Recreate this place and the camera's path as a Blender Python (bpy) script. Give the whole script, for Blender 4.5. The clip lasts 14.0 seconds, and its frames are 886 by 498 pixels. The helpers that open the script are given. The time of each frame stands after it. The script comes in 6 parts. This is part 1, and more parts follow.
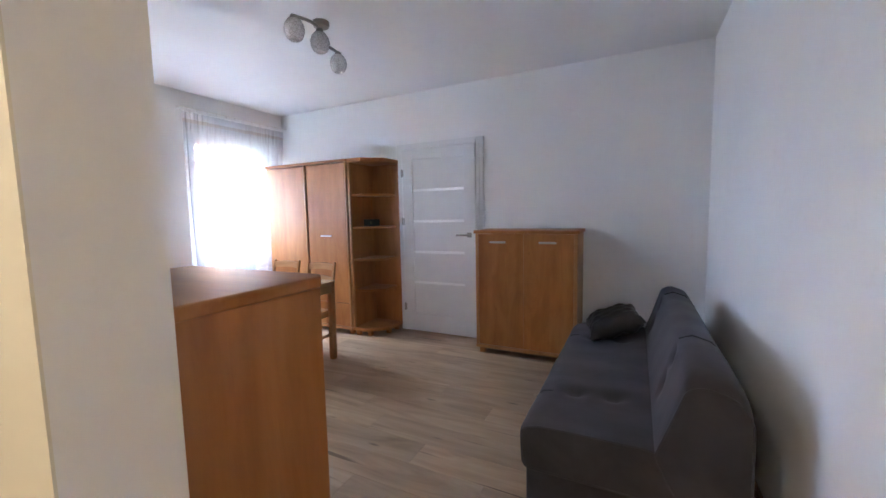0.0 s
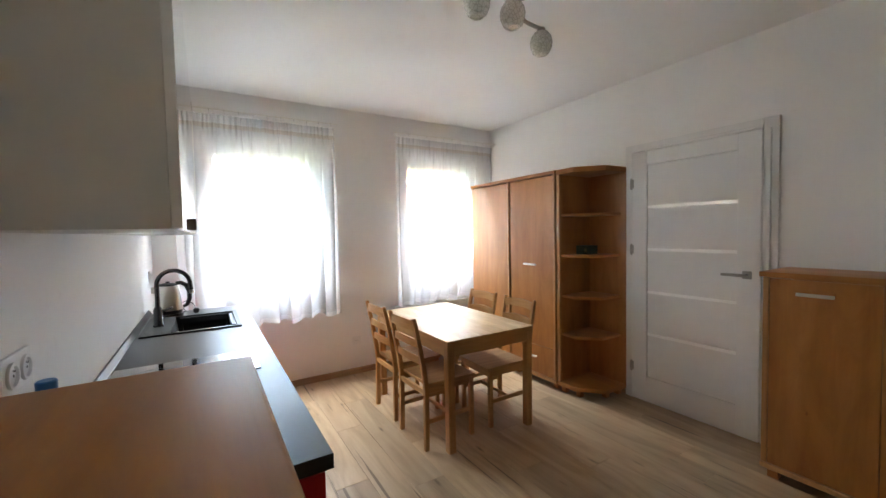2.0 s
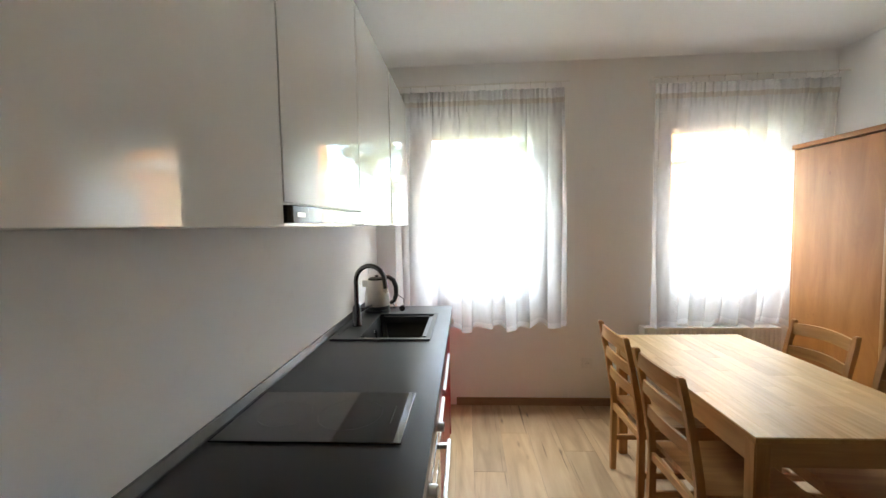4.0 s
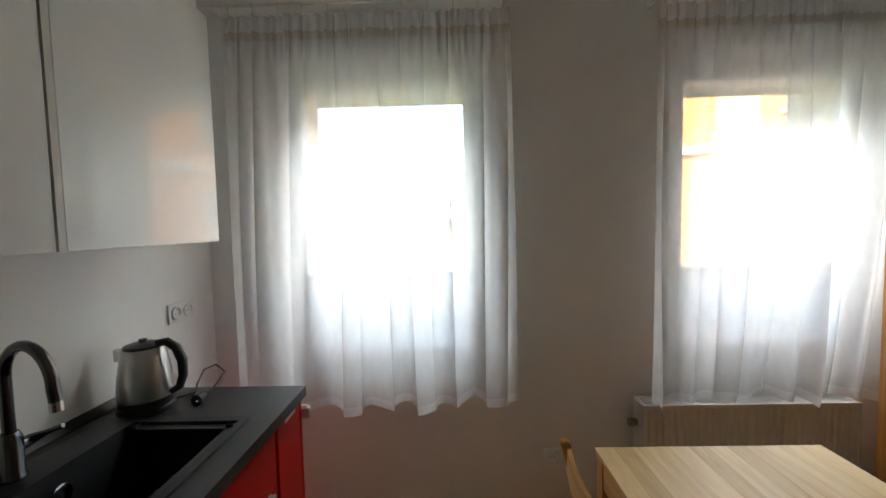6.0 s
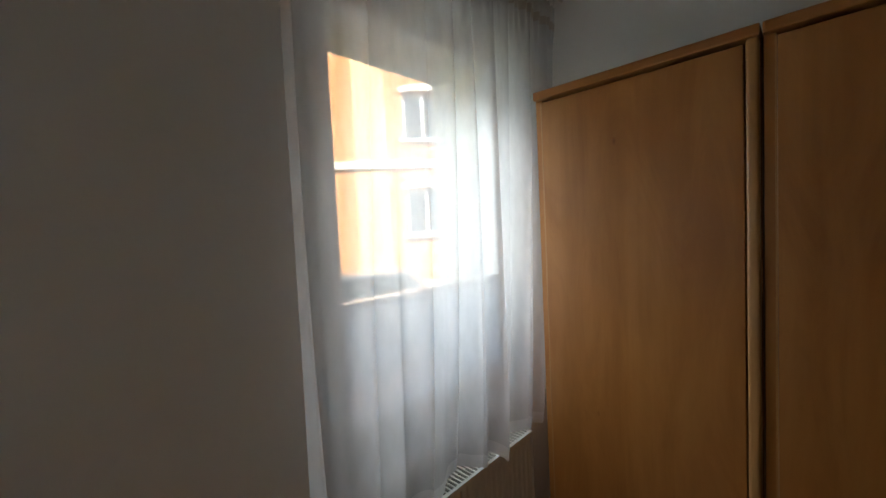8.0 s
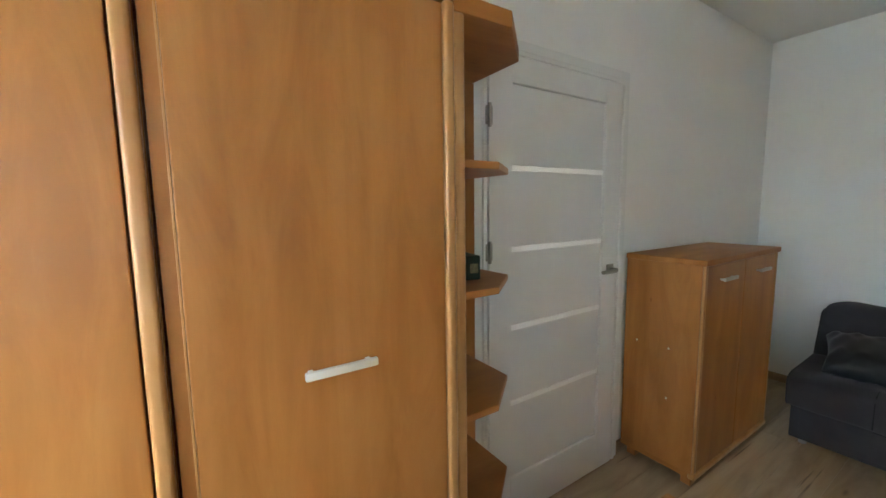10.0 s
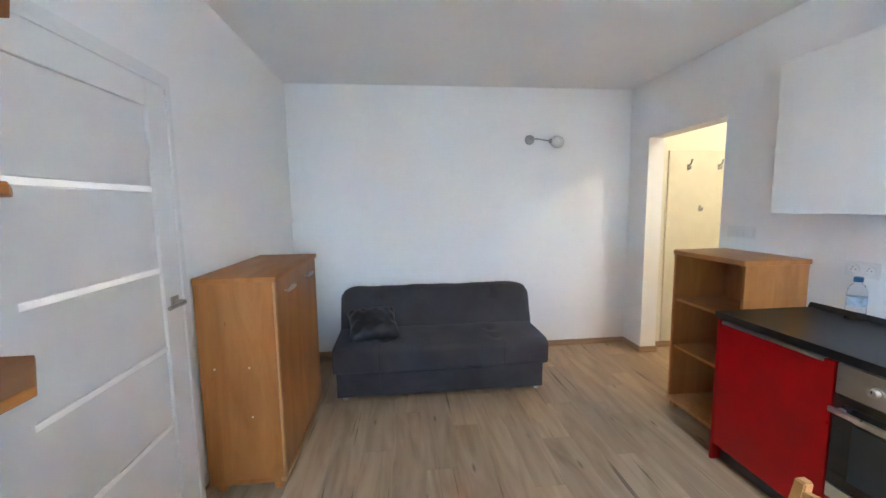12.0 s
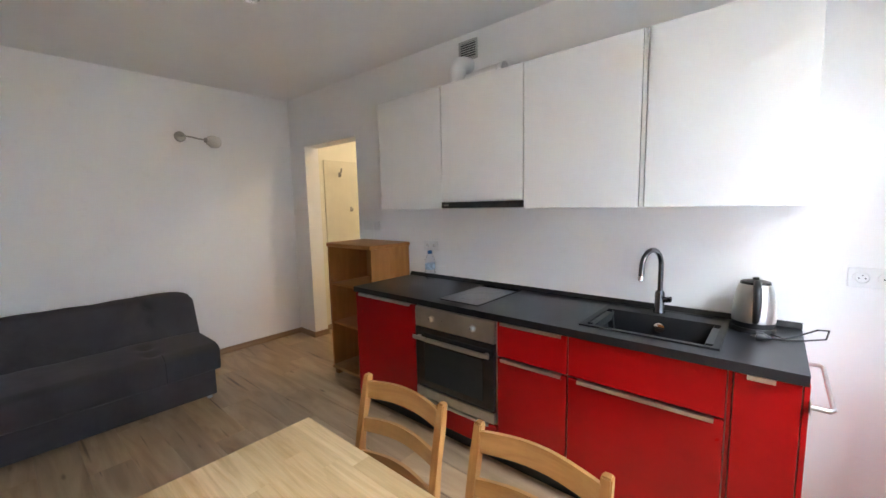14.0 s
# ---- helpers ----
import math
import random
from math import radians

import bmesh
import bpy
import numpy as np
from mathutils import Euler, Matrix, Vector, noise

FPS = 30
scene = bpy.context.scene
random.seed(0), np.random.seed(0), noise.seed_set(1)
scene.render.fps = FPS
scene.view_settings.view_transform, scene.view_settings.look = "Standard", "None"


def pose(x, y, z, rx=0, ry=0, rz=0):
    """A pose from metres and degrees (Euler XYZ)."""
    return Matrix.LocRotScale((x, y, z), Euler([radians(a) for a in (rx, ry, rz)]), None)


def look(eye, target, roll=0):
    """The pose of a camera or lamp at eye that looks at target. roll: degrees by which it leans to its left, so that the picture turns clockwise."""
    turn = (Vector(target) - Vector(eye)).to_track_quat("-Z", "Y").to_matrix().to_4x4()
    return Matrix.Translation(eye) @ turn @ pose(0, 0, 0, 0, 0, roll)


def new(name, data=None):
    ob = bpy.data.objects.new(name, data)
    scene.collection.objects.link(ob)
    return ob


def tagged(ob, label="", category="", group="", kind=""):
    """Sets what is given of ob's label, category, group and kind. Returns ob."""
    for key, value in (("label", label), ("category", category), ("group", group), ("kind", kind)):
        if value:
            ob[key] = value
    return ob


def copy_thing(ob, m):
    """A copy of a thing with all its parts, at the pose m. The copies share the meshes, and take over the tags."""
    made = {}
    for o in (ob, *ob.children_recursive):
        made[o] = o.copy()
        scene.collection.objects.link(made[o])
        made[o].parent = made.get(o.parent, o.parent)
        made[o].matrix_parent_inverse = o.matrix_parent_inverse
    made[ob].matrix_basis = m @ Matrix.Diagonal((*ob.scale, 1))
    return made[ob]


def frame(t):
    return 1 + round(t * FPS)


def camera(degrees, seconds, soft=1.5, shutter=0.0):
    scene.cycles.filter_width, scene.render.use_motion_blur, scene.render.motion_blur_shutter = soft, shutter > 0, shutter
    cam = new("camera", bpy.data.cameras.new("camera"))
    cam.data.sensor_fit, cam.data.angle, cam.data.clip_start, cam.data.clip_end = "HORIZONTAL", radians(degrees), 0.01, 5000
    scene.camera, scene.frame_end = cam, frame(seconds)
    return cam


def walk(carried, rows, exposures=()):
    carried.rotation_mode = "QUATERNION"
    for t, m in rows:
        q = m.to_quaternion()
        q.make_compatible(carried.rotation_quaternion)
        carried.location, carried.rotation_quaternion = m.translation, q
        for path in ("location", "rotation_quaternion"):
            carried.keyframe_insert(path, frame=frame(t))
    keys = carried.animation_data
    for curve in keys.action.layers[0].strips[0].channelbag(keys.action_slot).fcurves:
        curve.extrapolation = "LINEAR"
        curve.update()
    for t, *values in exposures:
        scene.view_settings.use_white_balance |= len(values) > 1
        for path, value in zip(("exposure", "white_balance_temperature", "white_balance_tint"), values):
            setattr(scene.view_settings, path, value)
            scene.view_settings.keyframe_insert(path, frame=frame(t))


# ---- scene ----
cam = camera(97.6, 14.0)
PATH = [
    (0, (4.28, -0.344, 1.339), (3.391, 1.438, 1.158), -1.2),
    (0.5, (4.2, -0.162, 1.378), (3.168, 1.544, 1.222), -1.3),
    (1, (4.07, 0.022, 1.398), (2.918, 1.654, 1.284), -1.1),
    (1.5, (3.937, 0.227, 1.41), (2.549, 1.663, 1.307), -1.1),
    (2, (3.839, 0.383, 1.438), (2.136, 1.428, 1.35), -1.2),
    (2.5, (3.692, 0.492, 1.441), (1.789, 1.1, 1.356), -1.3),
    (3, (3.516, 0.565, 1.457), (1.531, 0.792, 1.379), -1.3),
    (3.2, (3.444, 0.603, 1.45), (1.448, 0.697, 1.366), -1.2),
    (5.3, (2.284, 0.999, 1.486), (0.296, 0.822, 1.351), -1.1),
    (5.5, (2.169, 1.069, 1.509), (0.18, 0.906, 1.365), -1.2),
    (6, (1.866, 1.194, 1.493), (-0.13, 1.154, 1.375), -1.3),
    (6.5, (1.537, 1.273, 1.491), (-0.449, 1.479, 1.383), -1.5),
    (7, (1.294, 1.457, 1.478), (-0.644, 1.947, 1.395), -2.0),
    (7.2, (1.209, 1.519, 1.478), (-0.683, 2.164, 1.406), -2.2),
    (9.3, (0.784, 2.015, 1.484), (1.11, 3.976, 1.271), -1.4),
    (9.5, (0.785, 2.07, 1.479), (1.341, 3.978, 1.254), -1.2),
    (10, (0.898, 2.219, 1.453), (1.982, 3.886, 1.229), -0.8),
    (10.5, (0.986, 2.291, 1.481), (2.477, 3.604, 1.254), -1.0),
    (11, (1.026, 2.405, 1.496), (2.829, 3.236, 1.253), -0.7),
    (11.5, (0.978, 2.403, 1.5), (2.937, 2.729, 1.27), -1.1),
    (12, (0.905, 2.401, 1.522), (2.881, 2.197, 1.298), -0.8),
    (12.5, (0.805, 2.383, 1.526), (2.7, 1.776, 1.321), -1.0),
    (13, (0.715, 2.375, 1.522), (2.457, 1.413, 1.324), -1.1),
    (13.5, (0.626, 2.372, 1.525), (2.151, 1.094, 1.321), -1.1),
    (14, (0.554, 2.335, 1.486), (1.849, 0.828, 1.259), -1.2),
]
EXPOSURES = [
    (0.0, 6.7, 5500, 21), (0.5, 6.75, 5900, 15), (1.0, 6.75, 5900, 14), (1.5, 6.45, 6400, 14), (2.5, 6.15, 7000, 13), (3.0, 6.05, 7200, 12), (5.5, 4.95, 7400, 13), (6.0, 4.5, 7400, 12), (6.5, 3.9, 7400, 11), (7.2, 3.3, 7100, 11),
    (9.5, 5.7, 7200, 8), (10.0, 6.4, 6500, 5), (11.0, 7.05, 5500, 8), (12.5, 7.15, 5800, 12), (13.5, 6.85, 6200, 14), (14.0, 6.45, 6500, 16),
]
HALL_LIGHT = 1.12
walk(cam, [(t, look(eye, target, roll)) for t, eye, target, roll in PATH], EXPOSURES)

# ---- world, sun, exposure is in walk() above ----
world = bpy.data.worlds.new("sky_world")
scene.world = world
world.use_nodes = True
_nt = world.node_tree
_nt.nodes.clear()
_out = _nt.nodes.new("ShaderNodeOutputWorld")
_bg = _nt.nodes.new("ShaderNodeBackground")
_sky = _nt.nodes.new("ShaderNodeTexSky")
_sky.sky_type = 'NISHITA'
_sky.sun_disc = False
_sky.sun_elevation = radians(48)
_sky.sun_rotation = 2.498
_bg.inputs["Strength"].default_value = 0.15
_nt.links.new(_sky.outputs[0], _bg.inputs[0])
_nt.links.new(_bg.outputs[0], _out.inputs[0])
_sun = bpy.data.lights.new("sun", 'SUN')
_sun.energy, _sun.angle, _sun.color = 2.6, radians(0.53), (1.0, 0.94, 0.85)
new("sun", _sun).matrix_world = look((24, -32, 44), (0, 0, 0))

# window openings: y0, y1 of the inner reveal
W1, W2 = (0.32, 1.38), (2.185, 3.235)
WZ0, WZ1 = 0.72, 2.28
ROOM_X, ROOM_Y, CEIL = 4.81, 3.47, 2.675
WINDOW_FILL = 0.48

# area lamps added in each window's outer opening: steep stand-in for high-sky light indoors
for _y0, _y1 in (W1, W2):
    _mid = (_y0 + _y1) / 2
    for _z, _run, _share in ((WZ1 - 0.20, 0.342, 1.0), (1.62, 0.50, 0.25)):
        _pl = bpy.data.lights.new("window_fill_lamp", 'AREA')
        _pl.shape, _pl.size, _pl.size_y = 'RECTANGLE', _y1 - _y0 - 0.22, 0.24
        # The narrow spread keeps these lamps unseen from eye level.
        _pl.energy, _pl.spread, _pl.color = WINDOW_FILL * _share, radians(90), (0.80, 0.93, 1.0)
        new("window_fill_lamp", _pl).matrix_world = look((-0.31, _mid, _z), (-0.31 + _run, _mid, _z - 0.94))

# ---------------------------------------------------------------- materials


def _mat(name):
    m = bpy.data.materials.new(name)
    m.use_nodes = True
    return m, m.node_tree, m.node_tree.nodes["Principled BSDF"]


def _coords(nt, scale=(1, 1, 1), rand=False):
    tc = nt.nodes.new("ShaderNodeTexCoord")
    mp = nt.nodes.new("ShaderNodeMapping")
    mp.inputs["Scale"].default_value = scale
    src = tc.outputs["Object"]
    if rand:
        oi = nt.nodes.new("ShaderNodeObjectInfo")
        mul = nt.nodes.new("ShaderNodeMath")
        mul.operation = 'MULTIPLY'
        mul.inputs[1].default_value = 37.0
        nt.links.new(oi.outputs["Random"], mul.inputs[0])
        add = nt.nodes.new("ShaderNodeVectorMath")
        add.operation = 'ADD'
        nt.links.new(src, add.inputs[0])
        nt.links.new(mul.outputs[0], add.inputs[1])
        src = add.outputs[0]
    nt.links.new(src, mp.inputs["Vector"])
    return mp.outputs[0]


def _noise(nt, vec, scale, detail=4.0, rough=0.55, dist=0.0):
    n = nt.nodes.new("ShaderNodeTexNoise")
    n.inputs["Scale"].default_value = scale
    n.inputs["Detail"].default_value = detail
    n.inputs["Roughness"].default_value = rough
    n.inputs["Distortion"].default_value = dist
    nt.links.new(vec, n.inputs["Vector"])
    return n.outputs["Fac"]


def _ramp(nt, fac, stops):
    r = nt.nodes.new("ShaderNodeValToRGB")
    els = r.color_ramp.elements
    while len(els) < len(stops):
        els.new(0.5)
    for e, (p, c) in zip(els, stops):
        e.position, e.color = p, (*c, 1)
    nt.links.new(fac, r.inputs[0])
    return r.outputs[0]


def _mix(nt, fac, a, b, mode='MIX'):
    m = nt.nodes.new("ShaderNodeMix")
    m.data_type, m.blend_type = 'RGBA', mode
    for sock, v in ((m.inputs[0], fac), (m.inputs[6], a), (m.inputs[7], b)):
        if hasattr(v, "is_output"):
            nt.links.new(v, sock)
        elif isinstance(v, (int, float)):
            sock.default_value = v
        else:
            sock.default_value = (*v, 1)
    return m.outputs[2]


def _bump(nt, bsdf, height, strength, distance=0.002):
    b = nt.nodes.new("ShaderNodeBump")
    b.inputs["Strength"].default_value = strength
    b.inputs["Distance"].default_value = distance
    nt.links.new(height, b.inputs["Height"])
    nt.links.new(b.outputs[0], bsdf.inputs["Normal"])


def plain(name, color, rough=0.5, metal=0.0, var=0.06, scale=6.0, bump=0.0, bscale=200.0, coat=0.0):
    """A painted, moulded or metal surface with slight wear at two scales."""
    m, nt, b = _mat(name)
    v = _coords(nt)
    big = _noise(nt, v, scale, 5)
    lo = tuple(max(0, c * (1 - var)) for c in color)
    hi = tuple(min(1, c * (1 + var)) for c in color)
    nt.links.new(_ramp(nt, big, [(0.3, lo), (0.7, hi)]), b.inputs["Base Color"])
    fine = _noise(nt, v, bscale, 3)
    rr = nt.nodes.new("ShaderNodeMapRange")
    rr.inputs[3].default_value, rr.inputs[4].default_value = max(0.02, rough - 0.06), min(1, rough + 0.06)
    nt.links.new(big, rr.inputs[0])
    nt.links.new(rr.outputs[0], b.inputs["Roughness"])
    b.inputs["Metallic"].default_value = metal
    b.inputs["Coat Weight"].default_value = coat
    if bump:
        _bump(nt, b, fine, bump, 0.001)
    return m


def wood(name, dark, mid, light, axis, rough=0.35, grain=1.0, blotch=0.35, rand=False, coat=0.0, streaks=0.15, tint=0.0, figure=0.0):
    """Board with the grain along axis (0, 1, 2)."""
    m, nt, b = _mat(name)
    s = [14.0, 14.0, 14.0]
    s[axis] = 1.1
    v = _coords(nt, s, rand)
    g1 = _noise(nt, v, 1.6 * grain, 7, 0.6, 0.9)
    s2 = [60.0, 60.0, 60.0]
    s2[axis] = 2.0
    v2 = _coords(nt, s2, rand)
    g2 = _noise(nt, v2, 2.0 * grain, 4, 0.7)
    base = _ramp(nt, g1, [(0.28, dark), (0.5, mid), (0.74, light)])
    streak = _ramp(nt, g2, [(0.35, (0.82, 0.8, 0.78)), (0.6, (1, 1, 1))])
    c = _mix(nt, streaks, base, streak, 'MULTIPLY')
    s3 = [3.0, 3.0, 3.0]
    s3[axis] = 1.2
    v3 = _coords(nt, s3, rand)
    bl = _ramp(nt, _noise(nt, v3, 1.7, 3), [(0.35, (0.8, 0.76, 0.72)), (0.62, (1, 1, 1))])
    c = _mix(nt, blotch, c, bl, 'MULTIPLY')
    if figure:
        # flamed reddish figure and small dark flecks
        s4 = [5.5, 5.5, 5.5]
        s4[axis] = 1.3
        v4 = _coords(nt, s4, True)
        c = _mix(nt, figure, c, _ramp(nt, _noise(nt, v4, 1.3, 6, 0.62, 1.6), [(0.36, (0.72, 0.56, 0.42)), (0.50, (0.95, 0.9, 0.84)), (0.62, (1.08, 1.1, 1.12))]), 'MULTIPLY')
        s5 = [9.0, 9.0, 9.0]
        s5[axis] = 4.0
        fl = nt.nodes.new("ShaderNodeTexVoronoi")
        fl.inputs["Scale"].default_value = 0.9
        nt.links.new(_coords(nt, s5, True), fl.inputs["Vector"])
        c = _mix(nt, 0.7, c, _ramp(nt, fl.outputs["Distance"], [(0.015, (0.45, 0.3, 0.2)), (0.06, (1, 1, 1))]), 'MULTIPLY')
    if tint:
        oi = nt.nodes.new("ShaderNodeObjectInfo")
        c = _mix(nt, 1.0, c, _ramp(nt, oi.outputs["Random"], [(0.0, (1 - tint, 1 - 1.3 * tint, 1 - 1.7 * tint)), (0.55, (1, 1, 1)), (1.0, (1.06, 1.09, 1.14))]), 'MULTIPLY')
        v5 = _coords(nt, (1.0, 2.4, 2.4), True)
        kn = nt.nodes.new("ShaderNodeTexVoronoi")
        kn.inputs["Scale"].default_value = 2.6
        nt.links.new(v5, kn.inputs["Vector"])
        c = _mix(nt, 0.75, c, _ramp(nt, kn.outputs["Distance"], [(0.012, (0.26, 0.12, 0.05)), (0.10, (1, 1, 1))]), 'MULTIPLY')
    nt.links.new(c, b.inputs["Base Color"])
    b.inputs["Roughness"].default_value = rough
    b.inputs["Coat Weight"].default_value = coat
    b.inputs["Coat Roughness"].default_value = 0.25
    _bump(nt, b, g2, 0.12, 0.0008)
    return m


def wall_paint(name, color):
    m, nt, b = _mat(name)
    v = _coords(nt)
    big = _noise(nt, v, 1.3, 4)
    lo = tuple(c * 0.965 for c in color)
    c = _ramp(nt, big, [(0.3, lo), (0.7, color)])
    sc = _ramp(nt, _noise(nt, v, 9.0, 6, 0.7), [(0.30, (0.95, 0.945, 0.935)), (0.42, (1, 1, 1))])
    nt.links.new(_mix(nt, 0.6, c, sc, 'MULTIPLY'), b.inputs["Base Color"])
    b.inputs["Roughness"].default_value = 0.75
    _bump(nt, b, _noise(nt, v, 260.0, 4, 0.7), 0.25, 0.0012)
    return m


WALL = wall_paint("white_wall_paint", (0.88, 0.872, 0.86))
CEILING = wall_paint("ceiling_paint", (0.87, 0.865, 0.855))
HALLWALL = wall_paint("cream_wall_paint", (0.80, 0.76, 0.64))
ALDER_V = wood("alder_laminate_upright", (0.355, 0.129, 0.028), (0.44, 0.178, 0.043), (0.505, 0.217, 0.061), 2, 0.36, 0.28, 0.6, streaks=0.08, figure=0.42)
ALDER_H = wood("alder_laminate_lying", (0.355, 0.129, 0.028), (0.44, 0.178, 0.043), (0.505, 0.217, 0.061), 0, 0.46, 0.28, 0.45, streaks=0.05, figure=0.28)
ALDER_H.node_tree.nodes["Principled BSDF"].inputs["Specular IOR Level"].default_value = 0.42
ALDER_EDGE = wood("alder_edge", (0.42, 0.19, 0.065), (0.52, 0.26, 0.095), (0.58, 0.31, 0.13), 2, 0.3, coat=0.2)
ALDER_DARK = plain("alder_shadow_gap", (0.12, 0.05, 0.02), 0.5)
# Same pine as the legs, lightened: daylight on the top put into the colour.
PINE_TOP_LIT = wood("lit_pine_stave", (0.62, 0.39, 0.175), (0.755, 0.53, 0.28), (0.825, 0.62, 0.36), 0, 0.38, 1.3, 0.3, True, 0.15, 0.6, 0.17)
PINE_V = wood("pine_leg_wood", (0.37, 0.160, 0.046), (0.47, 0.225, 0.070), (0.56, 0.29, 0.105), 2, 0.4, 1.0, 0.3, True)
PINE_H = wood("pine_rail_wood", (0.38, 0.18, 0.055), (0.49, 0.255, 0.088), (0.58, 0.325, 0.13), 0, 0.4, 1.0, 0.3, True)
PINE_Y = wood("pine_seat_wood", (0.36, 0.165, 0.05), (0.45, 0.23, 0.08), (0.53, 0.29, 0.115), 1, 0.4, 1.0, 0.3, True)
BASEB = wood("baseboard_wood", (0.25, 0.15, 0.08), (0.33, 0.21, 0.115), (0.40, 0.27, 0.16), 0, 0.45)
BASEB_Y = wood("baseboard_wood_deep", (0.25, 0.15, 0.08), (0.33, 0.21, 0.115), (0.40, 0.27, 0.16), 1, 0.45)
WHITE_DOOR = plain("white_door_lacquer", (0.78, 0.78, 0.77), 0.38, var=0.02)
WHITE_GLOSS = plain("white_gloss_front", (0.78, 0.77, 0.74), 0.0, var=0.015, coat=0.3)
WHITE_GLOSS.node_tree.nodes["Principled BSDF"].inputs["Coat Roughness"].default_value = 0.0
for _l in list(WHITE_GLOSS.node_tree.links):
    if _l.to_socket.name == "Roughness":
        WHITE_GLOSS.node_tree.links.remove(_l)
WHITE_GLOSS.node_tree.nodes["Principled BSDF"].inputs["Roughness"].default_value = 0.008
WHITE_CARC = plain("grey_white_carcass", (0.60, 0.585, 0.54), 0.4, var=0.03)
WHITE_PLASTIC = plain("white_plastic", (0.80, 0.80, 0.79), 0.35, var=0.02)
UPVC = plain("white_window_frame", (0.82, 0.82, 0.82), 0.3, var=0.02)
RED = plain("red_front", (0.36, 0.003, 0.004), 0.3, var=0.06, scale=12)
RED.node_tree.nodes["Principled BSDF"].inputs["Specular IOR Level"].default_value = 0.3
ALU = plain("brushed_aluminium", (0.72, 0.71, 0.69), 0.32, 1.0, 0.05, 30)
STEEL = plain("stainless_steel", (0.62, 0.60, 0.57), 0.3, 1.0, 0.06, 18, 0.05, 300)
CHROME = plain("chrome", (0.8, 0.8, 0.8), 0.1, 1.0, 0.03)
NICKEL = plain("satin_nickel", (0.36, 0.345, 0.32), 0.30, 1.0, 0.06)
GUNMETAL = plain("gunmetal", (0.15, 0.15, 0.16), 0.24, 1.0, 0.06)
BLACK_GLASS = plain("black_glass", (0.012, 0.012, 0.013), 0.05, 0.0, 0.05, coat=0.6)
OVEN_GLASS = plain("oven_window", (0.03, 0.034, 0.034), 0.08, var=0.1)
BLACK_PLASTIC = plain("black_plastic", (0.015, 0.015, 0.016), 0.35, var=0.1)
SINK_BLACK = plain("black_composite", (0.006, 0.006, 0.007), 0.45, var=0.15, scale=300, bump=0.15)
RAD_WHITE = plain("radiator_enamel", (0.74, 0.73, 0.70), 0.4, var=0.03)
COTTON = plain("dark_seam_piping", (0.010, 0.010, 0.012), 0.8)
PANEL_CREAM = plain("cream_board", (0.66, 0.62, 0.50), 0.45, var=0.04)
GREEN_CARD = plain("dark_green_card", (0.012, 0.035, 0.026), 0.5, var=0.2, scale=30)
GREY_CARD = plain("grey_card", (0.30, 0.32, 0.30), 0.5, var=0.15, scale=40)
BLUE_CAP = plain("blue_plastic", (0.03, 0.16, 0.42), 0.4)
PALE_MARK = plain("pale_print", (0.20, 0.19, 0.10), 0.5, var=0.4, scale=90)
LABEL_BLUE = plain("bottle_label", (0.42, 0.58, 0.72), 0.4, var=0.3, scale=40)


def counter_mat():
    m, nt, b = _mat("charcoal_worktop")
    v = _coords(nt)
    n = _noise(nt, v, 420.0, 3, 0.7)
    big = _noise(nt, v, 5.0, 4)
    c = _ramp(nt, n, [(0.35, (0.009, 0.009, 0.010)), (0.6, (0.016, 0.016, 0.018)), (0.75, (0.04, 0.04, 0.042))])
    c = _mix(nt, 0.3, c, _ramp(nt, big, [(0.3, (0.7, 0.7, 0.7)), (0.7, (1.2, 1.2, 1.2))]), 'MULTIPLY')
    nt.links.new(c, b.inputs["Base Color"])
    b.inputs["Roughness"].default_value = 0.34
    _bump(nt, b, n, 0.25, 0.0006)
    return m


COUNTER = counter_mat()


